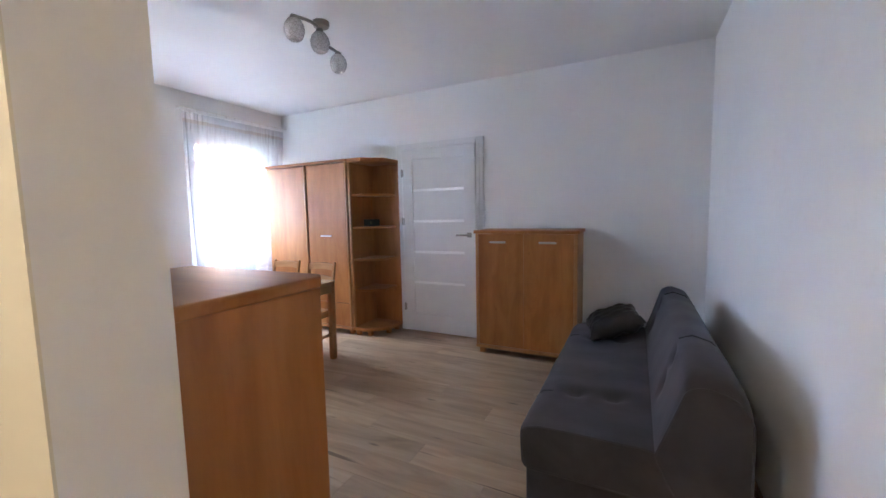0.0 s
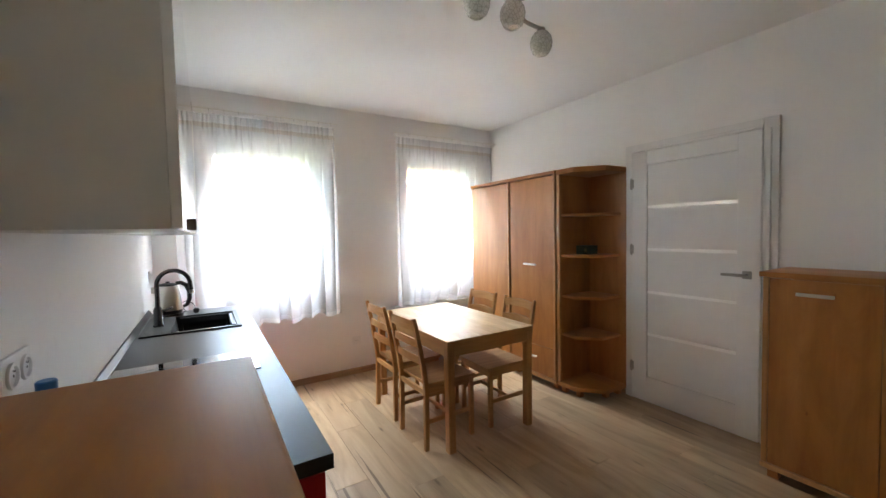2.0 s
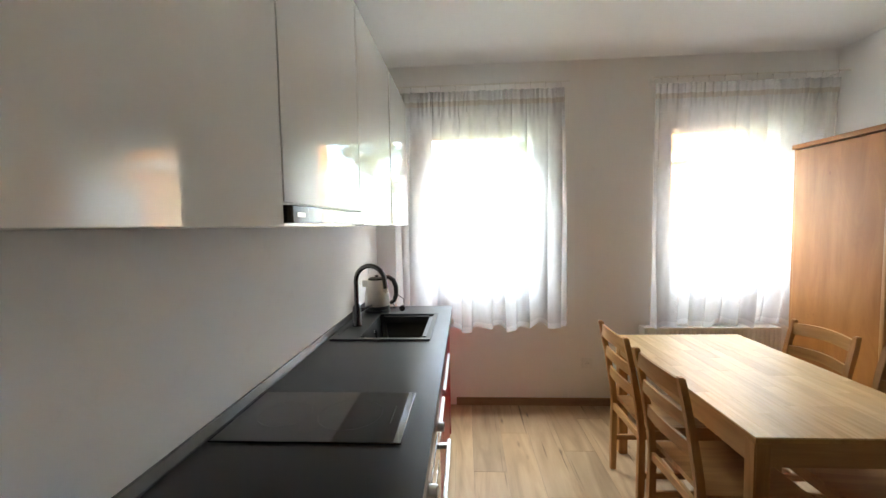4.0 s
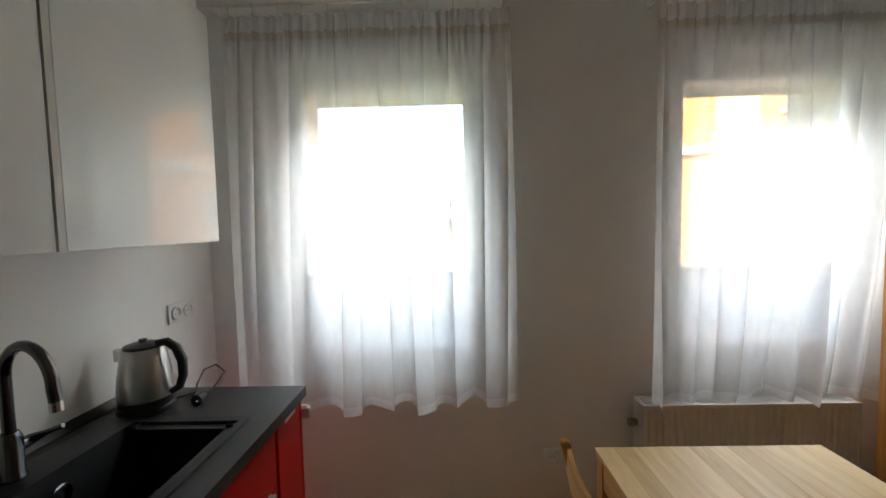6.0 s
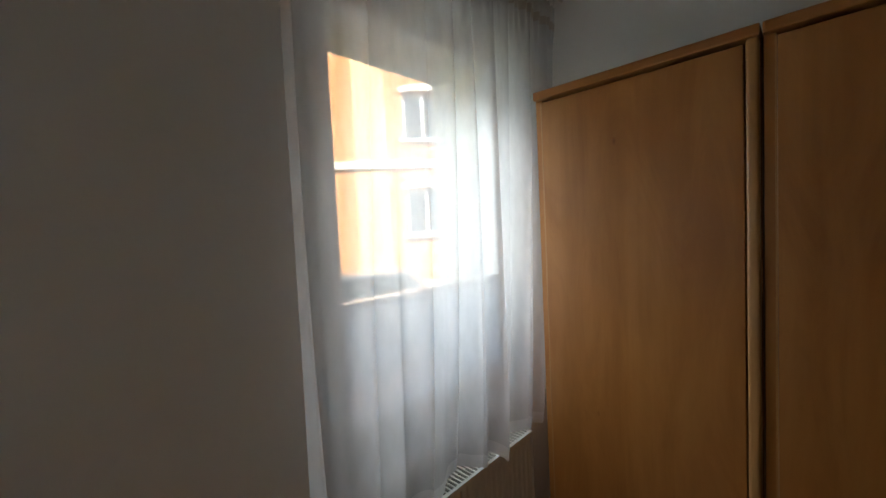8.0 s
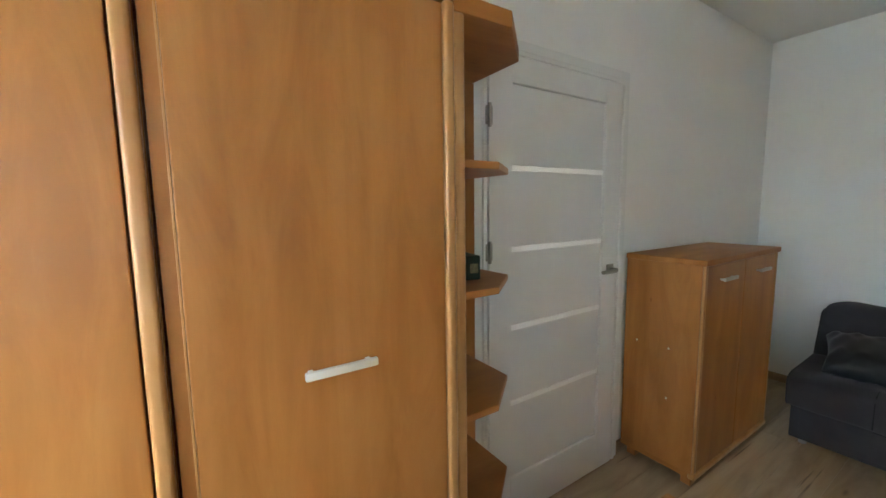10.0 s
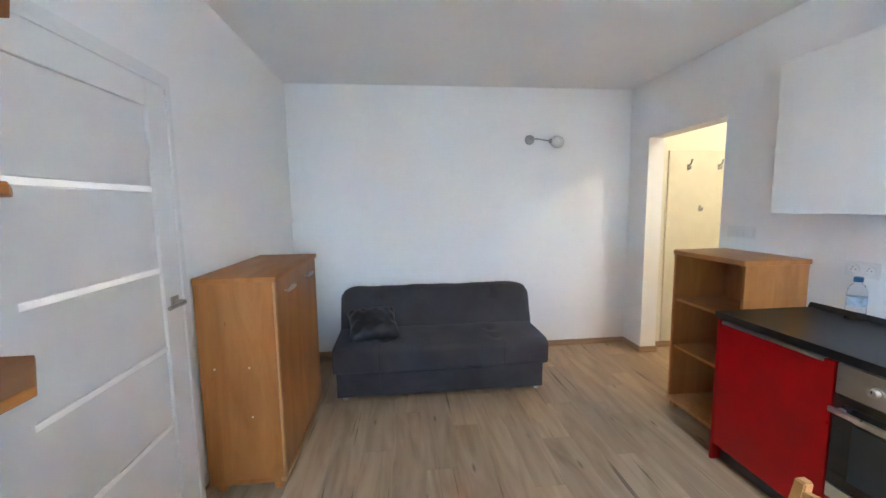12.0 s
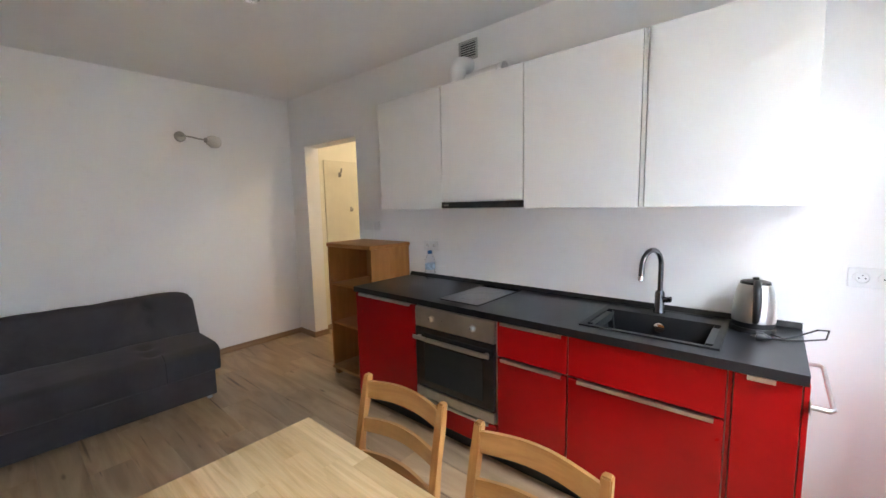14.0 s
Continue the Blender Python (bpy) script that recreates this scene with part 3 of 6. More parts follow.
def window(name, y0, y1):
    """A white single-sash window in its reveal with a half-drawn pleated blind."""
    w = thing(name, "white plastic window with a half-raised pleated blind", "window", (0, 0, 0), kind="structure")
    fx0, fx1 = -0.16, -0.085
    fy0, fy1, fz0, fz1 = y0 + 0.035, y1 - 0.025, WZ0 + 0.035, WZ1 - 0.02
    gy0, gy1, gz0, gz1 = fy0 + 0.115, fy1 - 0.085, fz0 + 0.11, fz1 - 0.1
    bm = bmesh.new()
    for a in ((fy0, fy1, fz0, fz0 + 0.06), (fy0, fy1, fz1 - 0.05, fz1), (fy0, fy0 + 0.055, fz0 + 0.06, fz1 - 0.05), (fy1 - 0.045, fy1, fz0 + 0.06, fz1 - 0.05)):
        quadbox(bm, fx0, fx1, *a, 0.004, 1)
    part("window_frame", bm, UPVC, w)
    bm = bmesh.new()
    s0, s1, s2, s3 = fy0 + 0.05, fy1 - 0.04, fz0 + 0.055, fz1 - 0.045
    for a in ((s0, s1, s2, gz0), (s0, s1, gz1, s3), (s0, gy0, gz0, gz1), (gy1, s1, gz0, gz1)):
        quadbox(bm, fx0 + 0.005, fx1 + 0.016, *a, 0.006, 2)
    sash = part("sash", bm, UPVC, w)
    bm = bmesh.new()
    for a in ((s0 - 0.004, s1 + 0.004, s3, s3 + 0.004), (s0 - 0.004, s0, s2, s3), (s1, s1 + 0.004, s2, s3)):
        quadbox(bm, fx1 - 0.002, fx1 + 0.003, *a)
    part("seal", bm, BLACK_PLASTIC, sash, "thin dark rubber seal")
    pane = part("pane", box(-0.130, -0.122, gy0 - 0.008, gy1 + 0.008, gz0 - 0.008, gz1 + 0.008), GLASS, sash, "window glass tinted dark to dim the view outside")
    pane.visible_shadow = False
    hb = bmesh.new()
    quadbox(hb, fx1 + 0.017, fx1 + 0.03, s0 + 0.012, s0 + 0.042, 1.40, 1.47, 0.004)
    quadbox(hb, fx1 + 0.03, fx1 + 0.045, s0 + 0.017, s0 + 0.037, 1.33, 1.455, 0.005)
    part("handle", hb, UPVC, sash)
    # the sill inside and the ledge outside
    part("window_sill", box(-0.085, 0.035, y0 + 0.003, y1 - 0.003, WZ0 + 0.002, WZ0 + 0.028, 0.005), UPVC, w)
    part("outer_sill", box(-0.52, -0.165, y0 + 0.115, y1 - 0.095, WZ0 + 0.083, WZ0 + 0.093), ALU, w)
    # blind
    b = part("blind", blind_mesh(gy0 - 0.006, gy1 + 0.006, gz0 - 0.0, 1.255), BLIND, w, "grey-white pleated fabric blind")
    rb = bmesh.new()
    quadbox(rb, -0.098, -0.066, gy0 - 0.01, gy1 + 0.01, 1.25, 1.268, 0.003)
    part("top_rail", rb, ALU, b)
    rb = bmesh.new()
    quadbox(rb, -0.098, -0.066, gy0 - 0.01, gy1 + 0.01, gz0 - 0.012, gz0 + 0.006, 0.003)
    part("bottom_rail", rb, ALU, b)
    # Rows of white chips stand in for daylight dots through the cord holes.
    for f in (0.16, 0.5, 0.84):
        y = gy0 + (gy1 - gy0) * f
        cb = bmesh.new()
        for k in range(18):
            z = gz0 + 0.012 + k * 0.0205
            quadbox(cb, -0.0665, -0.0645, y - 0.0025, y + 0.0025, z, z + 0.006)
        part("cord", cb, WHITE_PLASTIC, b)
    return w


def blind_mesh(y0, y1, z0, z1):
    bm = bmesh.new()
    n = 38
    rows = []
    for i in range(n + 1):
        z = z0 + (z1 - z0) * i / n
        x = -0.082 + (0.011 if i % 2 else -0.011)
        rows.append([bm.verts.new((x, y, z)) for y in (y0, y1)])
    for a, b in zip(rows, rows[1:]):
        bm.faces.new((a[0], a[1], b[1], b[0]))
    return bm


window("window_1", *W1)
window("window_2", *W2)


def curtain(label, y0t, y1t, y0b, y1b, zb, seed, rod0, rod1, waves):
    """A sheer panel gathered on a tape, hung by rings from a thin rod."""
    rnd = random.Random(seed)
    c = thing("curtain", label, "curtain", (0.1, (y0b + y1b) / 2, zb))
    ox, oy, oz = -0.1, -(y0b + y1b) / 2, -zb
    ph = [rnd.uniform(0, 6.28) for _ in range(8)]
    amp = [rnd.uniform(0.6, 1.2) for _ in range(8)]
    bumps = [((k + rnd.uniform(0.15, 0.85)) / waves, rnd.uniform(0.012, 0.034), rnd.uniform(0.5, 1.25)) for k in range(waves)]
    ny, nz = 420, 34
    ztop = 2.445

    def surf(u, v):
        """u across, v from the bottom (0) to the top (1)."""
        z = zb + (ztop - zb) * v + (0.014 * math.sin(u * 23 + ph[0]) + 0.012 * math.sin(u * 51 + ph[5])) * (1 - v) ** 3 + 0.03 * (u - 0.5) * (1 - v)
        spread = 1 - v
        lat = 0.0
        x = 0.105
        for p, w, a in bumps:
            q = (u - p + 0.014 * math.sin(v * 2.2 + p * 9)) / (w * (0.8 + 0.5 * spread))
            k = math.exp(-q * q)
            x += a * k * 0.040 * (0.25 + 0.95 * spread)
            lat -= a * q * k * 0.040 * (0.45 + 0.55 * spread)
        x += -0.012 + 0.005 * math.sin(u * 47 + ph[1] + 1.2 * v + 2.5 * math.sin(u * 6 + ph[6])) * amp[0] + 0.0015 * math.sin(u * 121 + ph[2]) * amp[1] * v
        x += 0.022 * math.sin(u * 41 + ph[4] + 2.0 * math.sin(u * 5 + ph[5])) * spread ** 1.4
        x += (0.009 * math.sin(u * 235 + ph[3] + 2 * math.sin(u * 31)) + 0.006 * math.sin(u * 128 + ph[7])) * min(1.0, max(0, v - 0.90) * 20)
        bow = 0.02 * math.sin(v * 3.0) * (u - 0.5)
        ya = y0b + (y0t - y0b) * v ** 0.7
        yb = y1b + (y1t - y1b) * v ** 0.7
        return (max(x, 0.05) + ox, ya + (yb - ya) * u + lat + bow + oy, z + oz)

    def strip(v0, v1, n, off=0.0):
        bm = bmesh.new()
        g = [[bm.verts.new(Vector(surf(i / ny, v0 + (v1 - v0) * j / n)) + Vector((off, 0, 0))) for i in range(ny + 1)] for j in range(n + 1)]
        for j in range(n):
            for i in range(ny):
                bm.faces.new((g[j][i], g[j][i + 1], g[j + 1][i + 1], g[j + 1][i]))
        return bm

    tape0 = (2.338 - zb) / (ztop - zb)
    tape1 = (2.375 - zb) / (ztop - zb)
    part("panel", strip(0.022, tape0, nz), SHEER, c, smooth=True)
    part("hem", strip(0.0, 0.022, 2), HEM, c, "doubled hem of the voile", smooth=True)
    part("tape", strip(tape0, tape1, 2), HEADER, c, "gathered heading tape", smooth=True)
    part("frill", strip(tape1, 1.0, 4), HEM, c, "ruffled top edge", smooth=True)
    # rod, brackets and rings are fixed to the wall
    r = thing("curtain_rod", "thin white curtain rod with clip rings", "curtain rod", (0.11, (rod0 + rod1) / 2, 2.485))
    oy2 = -(rod0 + rod1) / 2
    part("rod", tube(bmesh.new(), [(0, rod0 + oy2, 0), (0, rod1 + oy2, 0)], 0.006, 8), PALE_METAL, r, smooth=True)
    for y in (rod0 + 0.03, rod1 - 0.06):
        bb = bmesh.new()
        quadbox(bb, -0.11, -0.104, y + oy2 - 0.012, y + oy2 + 0.012, -0.025, 0.025, 0.002)
        tube(bb, [(-0.106, y + oy2, -0.005), (-0.02, y + oy2, -0.01), (0.0, y + oy2, -0.012)], 0.004, 6)
        part("bracket", bb, WHITE_PLASTIC, r)
    n = 12
    ring = None
    for k in range(n):
        y = y0t + 0.03 + (y1t - y0t - 0.06) * k / (n - 1)
        if ring is None:
            rb = bmesh.new()
            tube(rb, [(0.010 * math.cos(a), 0, 0.010 * math.sin(a) - 0.003) for a in [i * math.pi / 5 for i in range(11)]], 0.0016, 5)
            tube(rb, [(0, 0, -0.013), (0.002, 0.003, -0.028), (0, -0.003, -0.044)], 0.0018, 5)
            ring = mesh_of("ring", rb, CHROME)
        o = new("ring", ring)
        o.parent = r
        o.location = (0, y + oy2, 0)
        o.rotation_euler = (0, 0, rnd.uniform(-0.3, 0.3))
    return c


curtain("white sheer voile curtain with ruffled heading before the window", 0.20, 1.475, 0.19, 1.50, 0.655, 4, 0.12, 1.51, 12)
curtain("white sheer voile curtain hanging over the radiator", 2.13, 3.40, 2.10, 3.20, 0.675, 9, 2.10, 3.45, 10)

# ---------------------------------------------------------------- radiator


def radiator(y0, y1, z0, z1):
    r = thing("radiator", "white ribbed panel radiator with top grille below the window", "radiator", (0.03, y0, z0))
    L, H, D = y1 - y0, z1 - z0, 0.10
    n = int(L / 0.033)
    for x in (D - 0.012, 0.004):
        bm = bmesh.new()
        prof = [(0.0, 0.012), (0.006, 0.02)]
        cols = []
        for k in range(n):
            a = 0.02 + (L - 0.04) * k / n
            w = (L - 0.04) / n
            cols += [(a, 0.0), (a + 0.25 * w, 0.0), (a + 0.4 * w, 0.006), (a + 0.85 * w, 0.006)]
        cols = [(0.0, 0.006)] + cols + [(L - 0.02, 0.0), (L, 0.006)]
        lo = [bm.verts.new((x + d, y, 0.02)) for y, d in cols]
        hi = [bm.verts.new((x + d, y, H - 0.02)) for y, d in cols]
        for k in range(len(cols) - 1):
            bm.faces.new((lo[k], lo[k + 1], hi[k + 1], hi[k]))
        quadbox(bm, x - 0.002, x + 0.008, 0, L, 0.0, 0.0199, 0.003)
        quadbox(bm, x - 0.002, x + 0.008, 0, L, H - 0.0199, H - 0.004, 0.003)
        part("panel", bm, RAD_WHITE, r)
    for y in (0.0, L - 0.004):
        part("side_cover", box(0.0, D + 0.002, y - 0.001, y + 0.005, 0.012, H, 0.002), RAD_WHITE, r)
    bm = bmesh.new()
    quadbox(bm, 0.0, 0.012, 0.005, L - 0.005, H - 0.006, H + 0.001)
    quadbox(bm, D - 0.012, D, 0.005, L - 0.005, H - 0.006, H + 0.001)
    k = 0
    y = 0.012
    while y < L - 0.012:
        quadbox(bm, 0.012, D - 0.012, y, y + 0.007, H - 0.006, H)
        y += 0.0175
    part("top_grille", bm, RAD_WHITE, r, "slotted top grille")
    # Dark block between the panels: inner shade put in as colour.
    part("grille_shadow", box(0.02, D - 0.02, 0.01, L - 0.01, 0.1, H - 0.03), plain("painted_shade", (0.03, 0.03, 0.03), 0.9), r)
    vb = bmesh.new()
    tube(vb, [(0.05, -0.008, H - 0.10), (0.05, -0.045, H - 0.10)], [0.016, 0.019], 12)
    part("valve", vb, plain("worn_valve_metal", (0.30, 0.27, 0.2), 0.5, 0.6, 0.4, 60), r, "worn metal end valve", True)
    pb = bmesh.new()
    tube(pb, [(0.05, 0.12, 0.0), (0.05, 0.12, -0.06), (0.03, 0.12, -z0 + 0.0)], 0.009, 8)
    tube(pb, [(0.05, 0.18, 0.0), (0.05, 0.18, -0.06), (0.03, 0.18, -z0 + 0.0)], 0.009, 8)
    part("pipe", pb, WHITE_PLASTIC, r, smooth=True)
    for y in (0.2, L - 0.2):
        part("wall_bracket", box(-0.03, 0.004, y - 0.015, y + 0.015, 0.1, H - 0.06, 0.002), RAD_WHITE, r)
    return r


radiator(2.057, 3.03, 0.11, 0.655)

# ---------------------------------------------------------------- the white door


def panel_door():
    d = thing("door_1", "white panelled inner door with four narrow glass strips, shut", "door", ((DOOR_X0 + DOOR_X1) / 2, ROOM_Y, 0), kind="structure")
    ox = -(DOOR_X0 + DOOR_X1) / 2
    lx0, lx1, lz1 = 1.905 + ox, 2.785 + ox, 2.05
    fy = -0.045          # face of the leaf
    # frame: two steps round the leaf
    for nm, x0, x1, z0, z1 in (("jamb", 1.835 + ox, 1.902 + ox, 0, 2.12), ("jamb", 2.788 + ox, 2.868 + ox, 0, 2.12), ("head", 1.902 + ox, 2.788 + ox, 2.054, 2.12)):
        bm = bmesh.new()
        quadbox(bm, x0, x1, -0.028, 0.0, z0, z1, 0.004, 2)
        if nm == "jamb":
            xa = x0 + 0.02 if x0 > 0 else x0 + 0.045
            quadbox(bm, xa, xa + 0.022, -0.04, -0.0281, z0, 2.05, 0.003, 1)
        else:
            quadbox(bm, x0, x1, -0.04, -0.0281, z0 + 0.0, z0 + 0.022, 0.003, 1)
        part(nm, bm, WHITE_DOOR, d)
    bm = bmesh.new()
    px0, px1 = 2.03 + ox, 2.655 + ox
    pz = [0.215, 0.557, 0.904, 1.250, 1.592, 1.94]
    for a in ((lx0, px0, 0.008, lz1), (px1, lx1, 0.008, lz1), (px0, px1, 0.008, pz[0]), (px0, px1, pz[5], lz1)):
        quadbox(bm, a[0], a[1], fy, -0.005, a[2], a[3], 0.0025, 1)
    leaf = part("leaf", bm, WHITE_DOOR, d)
    for k in range(5):
        z0 = pz[k] + (0.024 if k else 0.0)
        part("panel", box(px0 + 0.001, px1 - 0.001, fy + 0.012, -0.012, z0, pz[k + 1], 0.004, 2), WHITE_DOOR, leaf)
    for z in pz[1:5]:
        part("glass_strip", box(px0 + 0.001, px1 - 0.001, fy + 0.008, -0.016, z + 0.001, z + 0.023, 0.001, 1), STRIP, leaf, "narrow frosted glass strip")
    hb = bmesh.new()
    hx = 2.715 + ox
    quadbox(hb, hx - 0.026, hx + 0.026, fy - 0.009, fy - 0.0005, 1.085, 1.137, 0.003)
    tube(hb, [(hx, fy - 0.008, 1.111), (hx, fy - 0.045, 1.111), (hx - 0.02, fy - 0.055, 1.111), (hx - 0.13, fy - 0.055, 1.111)], [0.010, 0.010, 0.0105, 0.009], 10)
    part("door_handle", hb, NICKEL, leaf, "satin steel lever handle", True)
    for z in (0.28, 1.26, 1.80):
        hh = bmesh.new()
        tube(hh, [(lx0 - 0.002, fy - 0.006, z - 0.045), (lx0 - 0.002, fy - 0.006, z + 0.045)], 0.0075, 8)
        quadbox(hh, lx0 - 0.018, lx0 + 0.016, fy - 0.002, fy + 0.001, z - 0.035, z + 0.035)
        part("hinge", hh, NICKEL, d, "satin metal door hinge")
    # threshold gap
    part("threshold", box(lx0, lx1, -0.03, 0.11, -0.004, 0.003), BASEB, d)
    return d


panel_door()

# ---------------------------------------------------------------- alder furniture


def bar_handle(parent, x, y, z, length, mat=PALE_METAL, axis=0):
    bm = bmesh.new()
    h = length / 2
    if axis == 0:
        for s in (-0.8, 0.8):
            quadbox(bm, x + s * h - 0.005, x + s * h + 0.005, y - 0.02, y, z - 0.005, z + 0.005)
        quadbox(bm, x - h, x + h, y - 0.030, y - 0.018, z - 0.008, z + 0.010, 0.004)
    return part("handle", bm, mat, parent, "satin metal bar handle", True)


def wardrobe(x0, x1, y0, y1, z1, drawer, label):
    w = thing("wardrobe", label, "wardrobe", ((x0 + x1) / 2, (y0 + y1) / 2, 0), group="wardrobe wall")
    hx, hy = (x1 - x0) / 2, (y1 - y0) / 2
    for nm, a in (("side_panel", (-hx, -hx + 0.018, -hy + 0.022, hy, 0.05, z1 - 0.0305)), ("side_panel", (hx - 0.018, hx, -hy + 0.022, hy, 0.05, z1 - 0.0305)), ("back_panel", (-hx + 0.0185, hx - 0.0185, hy - 0.006, hy, 0.06, z1 - 0.0305)), ("floor_board", (-hx + 0.0185, hx - 0.0185, -hy + 0.03, hy - 0.0065, 0.075, 0.093))):
        part(nm, box(*a), ALDER_V, w)
    part("top_board", box(-hx, hx, -hy - 0.015, hy, z1 - 0.03, z1, 0.006), ALDER_H, w)
    part("base_board", box(-hx, hx, -hy - 0.012, -hy + 0.02, 0.055, 0.085, 0.006), ALDER_EDGE, w)
    part("edge_post", box(hx - 0.03, hx - 0.002, -hy - 0.012, -hy + 0.0215, 0.086, z1 - 0.031, 0.009, 3), ALDER_EDGE, w, "pale rounded edge moulding", True)
    part("gap_post", box(-hx + 0.002, -hx + 0.026, -hy + 0.004, -hy + 0.0215, 0.086, z1 - 0.031), ALDER_V, w)
    zb = 0.36 if drawer else 0.092
    door = part("door", box(-hx + 0.028, hx - 0.034, -hy - 0.004, -hy + 0.017, zb, z1 - 0.04, 0.003), ALDER_V, w)
    part("edging", box(-hx + 0.0235, -hx + 0.0279, -hy - 0.0035, -hy + 0.003, zb, z1 - 0.041, 0.001), ALDER_EDGE, door, "pale door edge band")
    if drawer:
        bar_handle(door, 1.145 - (x0 + x1) / 2, -hy - 0.004, 1.115, 0.155)
        dr = part("drawer", box(-hx + 0.028, hx - 0.034, -hy - 0.004, -hy + 0.017, 0.092, zb - 0.005, 0.003), ALDER_V, w)
        bar_handle(dr, 1.145 - (x0 + x1) / 2, -hy - 0.004, 0.25, 0.155)
    for sx in (-hx + 0.05, hx - 0.05):
        for sy in (-hy + 0.06, hy - 0.06):
            part("foot", box(sx - 0.025, sx + 0.025, sy - 0.025, sy + 0.025, 0.0, 0.056, 0.004), ALDER_V, w)
    return w


WY0, WY1 = 3.015, 3.452
wardrobe(0.203, 0.846, WY0, WY1, 1.955, False, "tall alder-coloured wardrobe with one plain door in the corner")
wardrobe(0.850, 1.452, WY0, WY1, 1.955, True, "tall alder-coloured wardrobe with one door over a drawer")


def corner_shelf():
    s = thing("corner_shelf", "open alder-coloured end shelf unit with slanted shelves", "shelf", (1.456, 3.452, 0), group="wardrobe wall")
    out = [(0.0, 0.0), (0.0, -0.437), (0.185, -0.437), (0.375, -0.265), (0.385, 0.0)]
    mid = [(0.02, -0.014), (0.02, -0.40), (0.175, -0.40), (0.335, -0.262), (0.335, -0.014)]

    def board(pts, z0, z1, mat=ALDER_H, b=0.005):
        return part("shelf", prism(bmesh.new(), pts, z0, z1, b, 2), mat, s)

    t = board(out, 1.912, 1.955)
    t.name = "top_board"
    part("side_panel", box(0.0, 0.018, -0.405, 0.0, 0.09, 1.911), ALDER_V, s)
    part("back_panel", box(0.0182, 0.385, -0.013, 0.0, 0.09, 1.911), ALDER_V, s)
    part("front_post", box(0.0, 0.032, -0.437, -0.4055, 0.09, 1.911, 0.008, 3), ALDER_EDGE, s, "pale rounded edge moulding", True)
    for z in (1.55, 1.195, 0.838, 0.497):
        board(mid, z, z + 0.022)
    b = board(out, 0.055, 0.089)
    b.name = "base_board"
    for x, y in ((0.05, -0.39), (0.19, -0.37), (0.32, -0.2), (0.05, -0.05), (0.33, -0.05)):
        part("foot", box(x - 0.022, x + 0.022, y - 0.022, y + 0.022, 0.0, 0.056, 0.004), ALDER_V, s)
    return s


corner_shelf()
bx = thing("small_box", "small dark green card box with a pale mark", "box", (1.60, 3.24, 1.2175), -12)
part("carton", box(-0.075, 0.070, -0.055, 0.055, 0.0, 0.076, 0.002), GREEN_CARD, bx)
part("lid_edge", box(-0.0755, 0.0708, -0.0556, 0.0556, 0.066, 0.0675), GREEN_CARD, bx, "raised lid edge")
part("printed_mark", box(0.035, 0.062, -0.0560, -0.0552, 0.022, 0.052), PALE_MARK, bx, "faded pale yellow printed mark")


def low_cabinet():
    x0, x1, y0, y1, z1 = 2.925, 3.845, 3.065, 3.452, 1.178
    c = thing("cabinet", "alder-coloured two-door cabinet on short feet by the door", "cabinet", ((x0 + x1) / 2, (y0 + y1) / 2, 0))
    hx, hy = (x1 - x0) / 2, (y1 - y0) / 2
    for nm, a in (("side_panel", (-hx, -hx + 0.02, -hy + 0.006, hy, 0.0795, z1 - 0.0305)), ("side_panel", (hx - 0.02, hx, -hy + 0.006, hy, 0.0795, z1 - 0.0305)), ("back_panel", (-hx + 0.0205, hx - 0.0205, hy - 0.006, hy, 0.0795, z1 - 0.0305)), ("floor_board", (-hx + 0.0205, hx - 0.0205, -hy + 0.02, hy - 0.0065, 0.09, 0.108))):
        part(nm, box(*a), ALDER_V, c)
    part("top_board", box(-hx - 0.016, hx + 0.016, -hy - 0.018, hy, z1 - 0.03, z1, 0.008, 3), ALDER_H, c, smooth=True)
    part("base_rail", box(-hx - 0.004, hx + 0.004, -hy - 0.014, -hy + 0.02, 0.055, 0.084, 0.008, 3), ALDER_EDGE, c, smooth=True)
    part("base_board", box(-hx, hx, -hy + 0.0205, hy, 0.055, 0.079), ALDER_H, c)
    for s in (-1, 1):
        part("edge_post", box(s * (hx - 0.014) - 0.014, s * (hx - 0.014) + 0.014, -hy - 0.008, -hy + 0.0055, 0.086, z1 - 0.031, 0.006, 3), ALDER_EDGE, c, "pale rounded edge moulding", True)
        d = part("door", box(min(s * 0.0015, s * (hx - 0.030)), max(s * 0.0015, s * (hx - 0.030)), -hy - 0.006, -hy + 0.0055, 0.09, z1 - 0.036, 0.003), ALDER_V, c)
        bar_handle(d, s * (hx - 0.03) * 0.5 - (0.02 if s < 0 else 0), -hy - 0.006, 1.068, 0.15, STEEL)
        for y in (-hy + 0.04, hy - 0.05):
            part("foot", box(s * (hx - 0.05) - 0.025, s * (hx - 0.05) + 0.025, y - 0.025, y + 0.025, 0.0, 0.055, 0.004), ALDER_V, c)
    for y, z in ((-0.05, 0.70), (-0.05, 0.43), (0.12, 0.70)):
        pb = bmesh.new()
        lathe(pb, [(0.006, 0), (0.005, 0.001)], (0, 0, 0), 10, Matrix.Translation((-hx, y, z)) @ Matrix.Rotation(radians(-90), 4, 'Y'))
        part("screw_cap", pb, PANEL_CREAM, c)
    return c


low_cabinet()


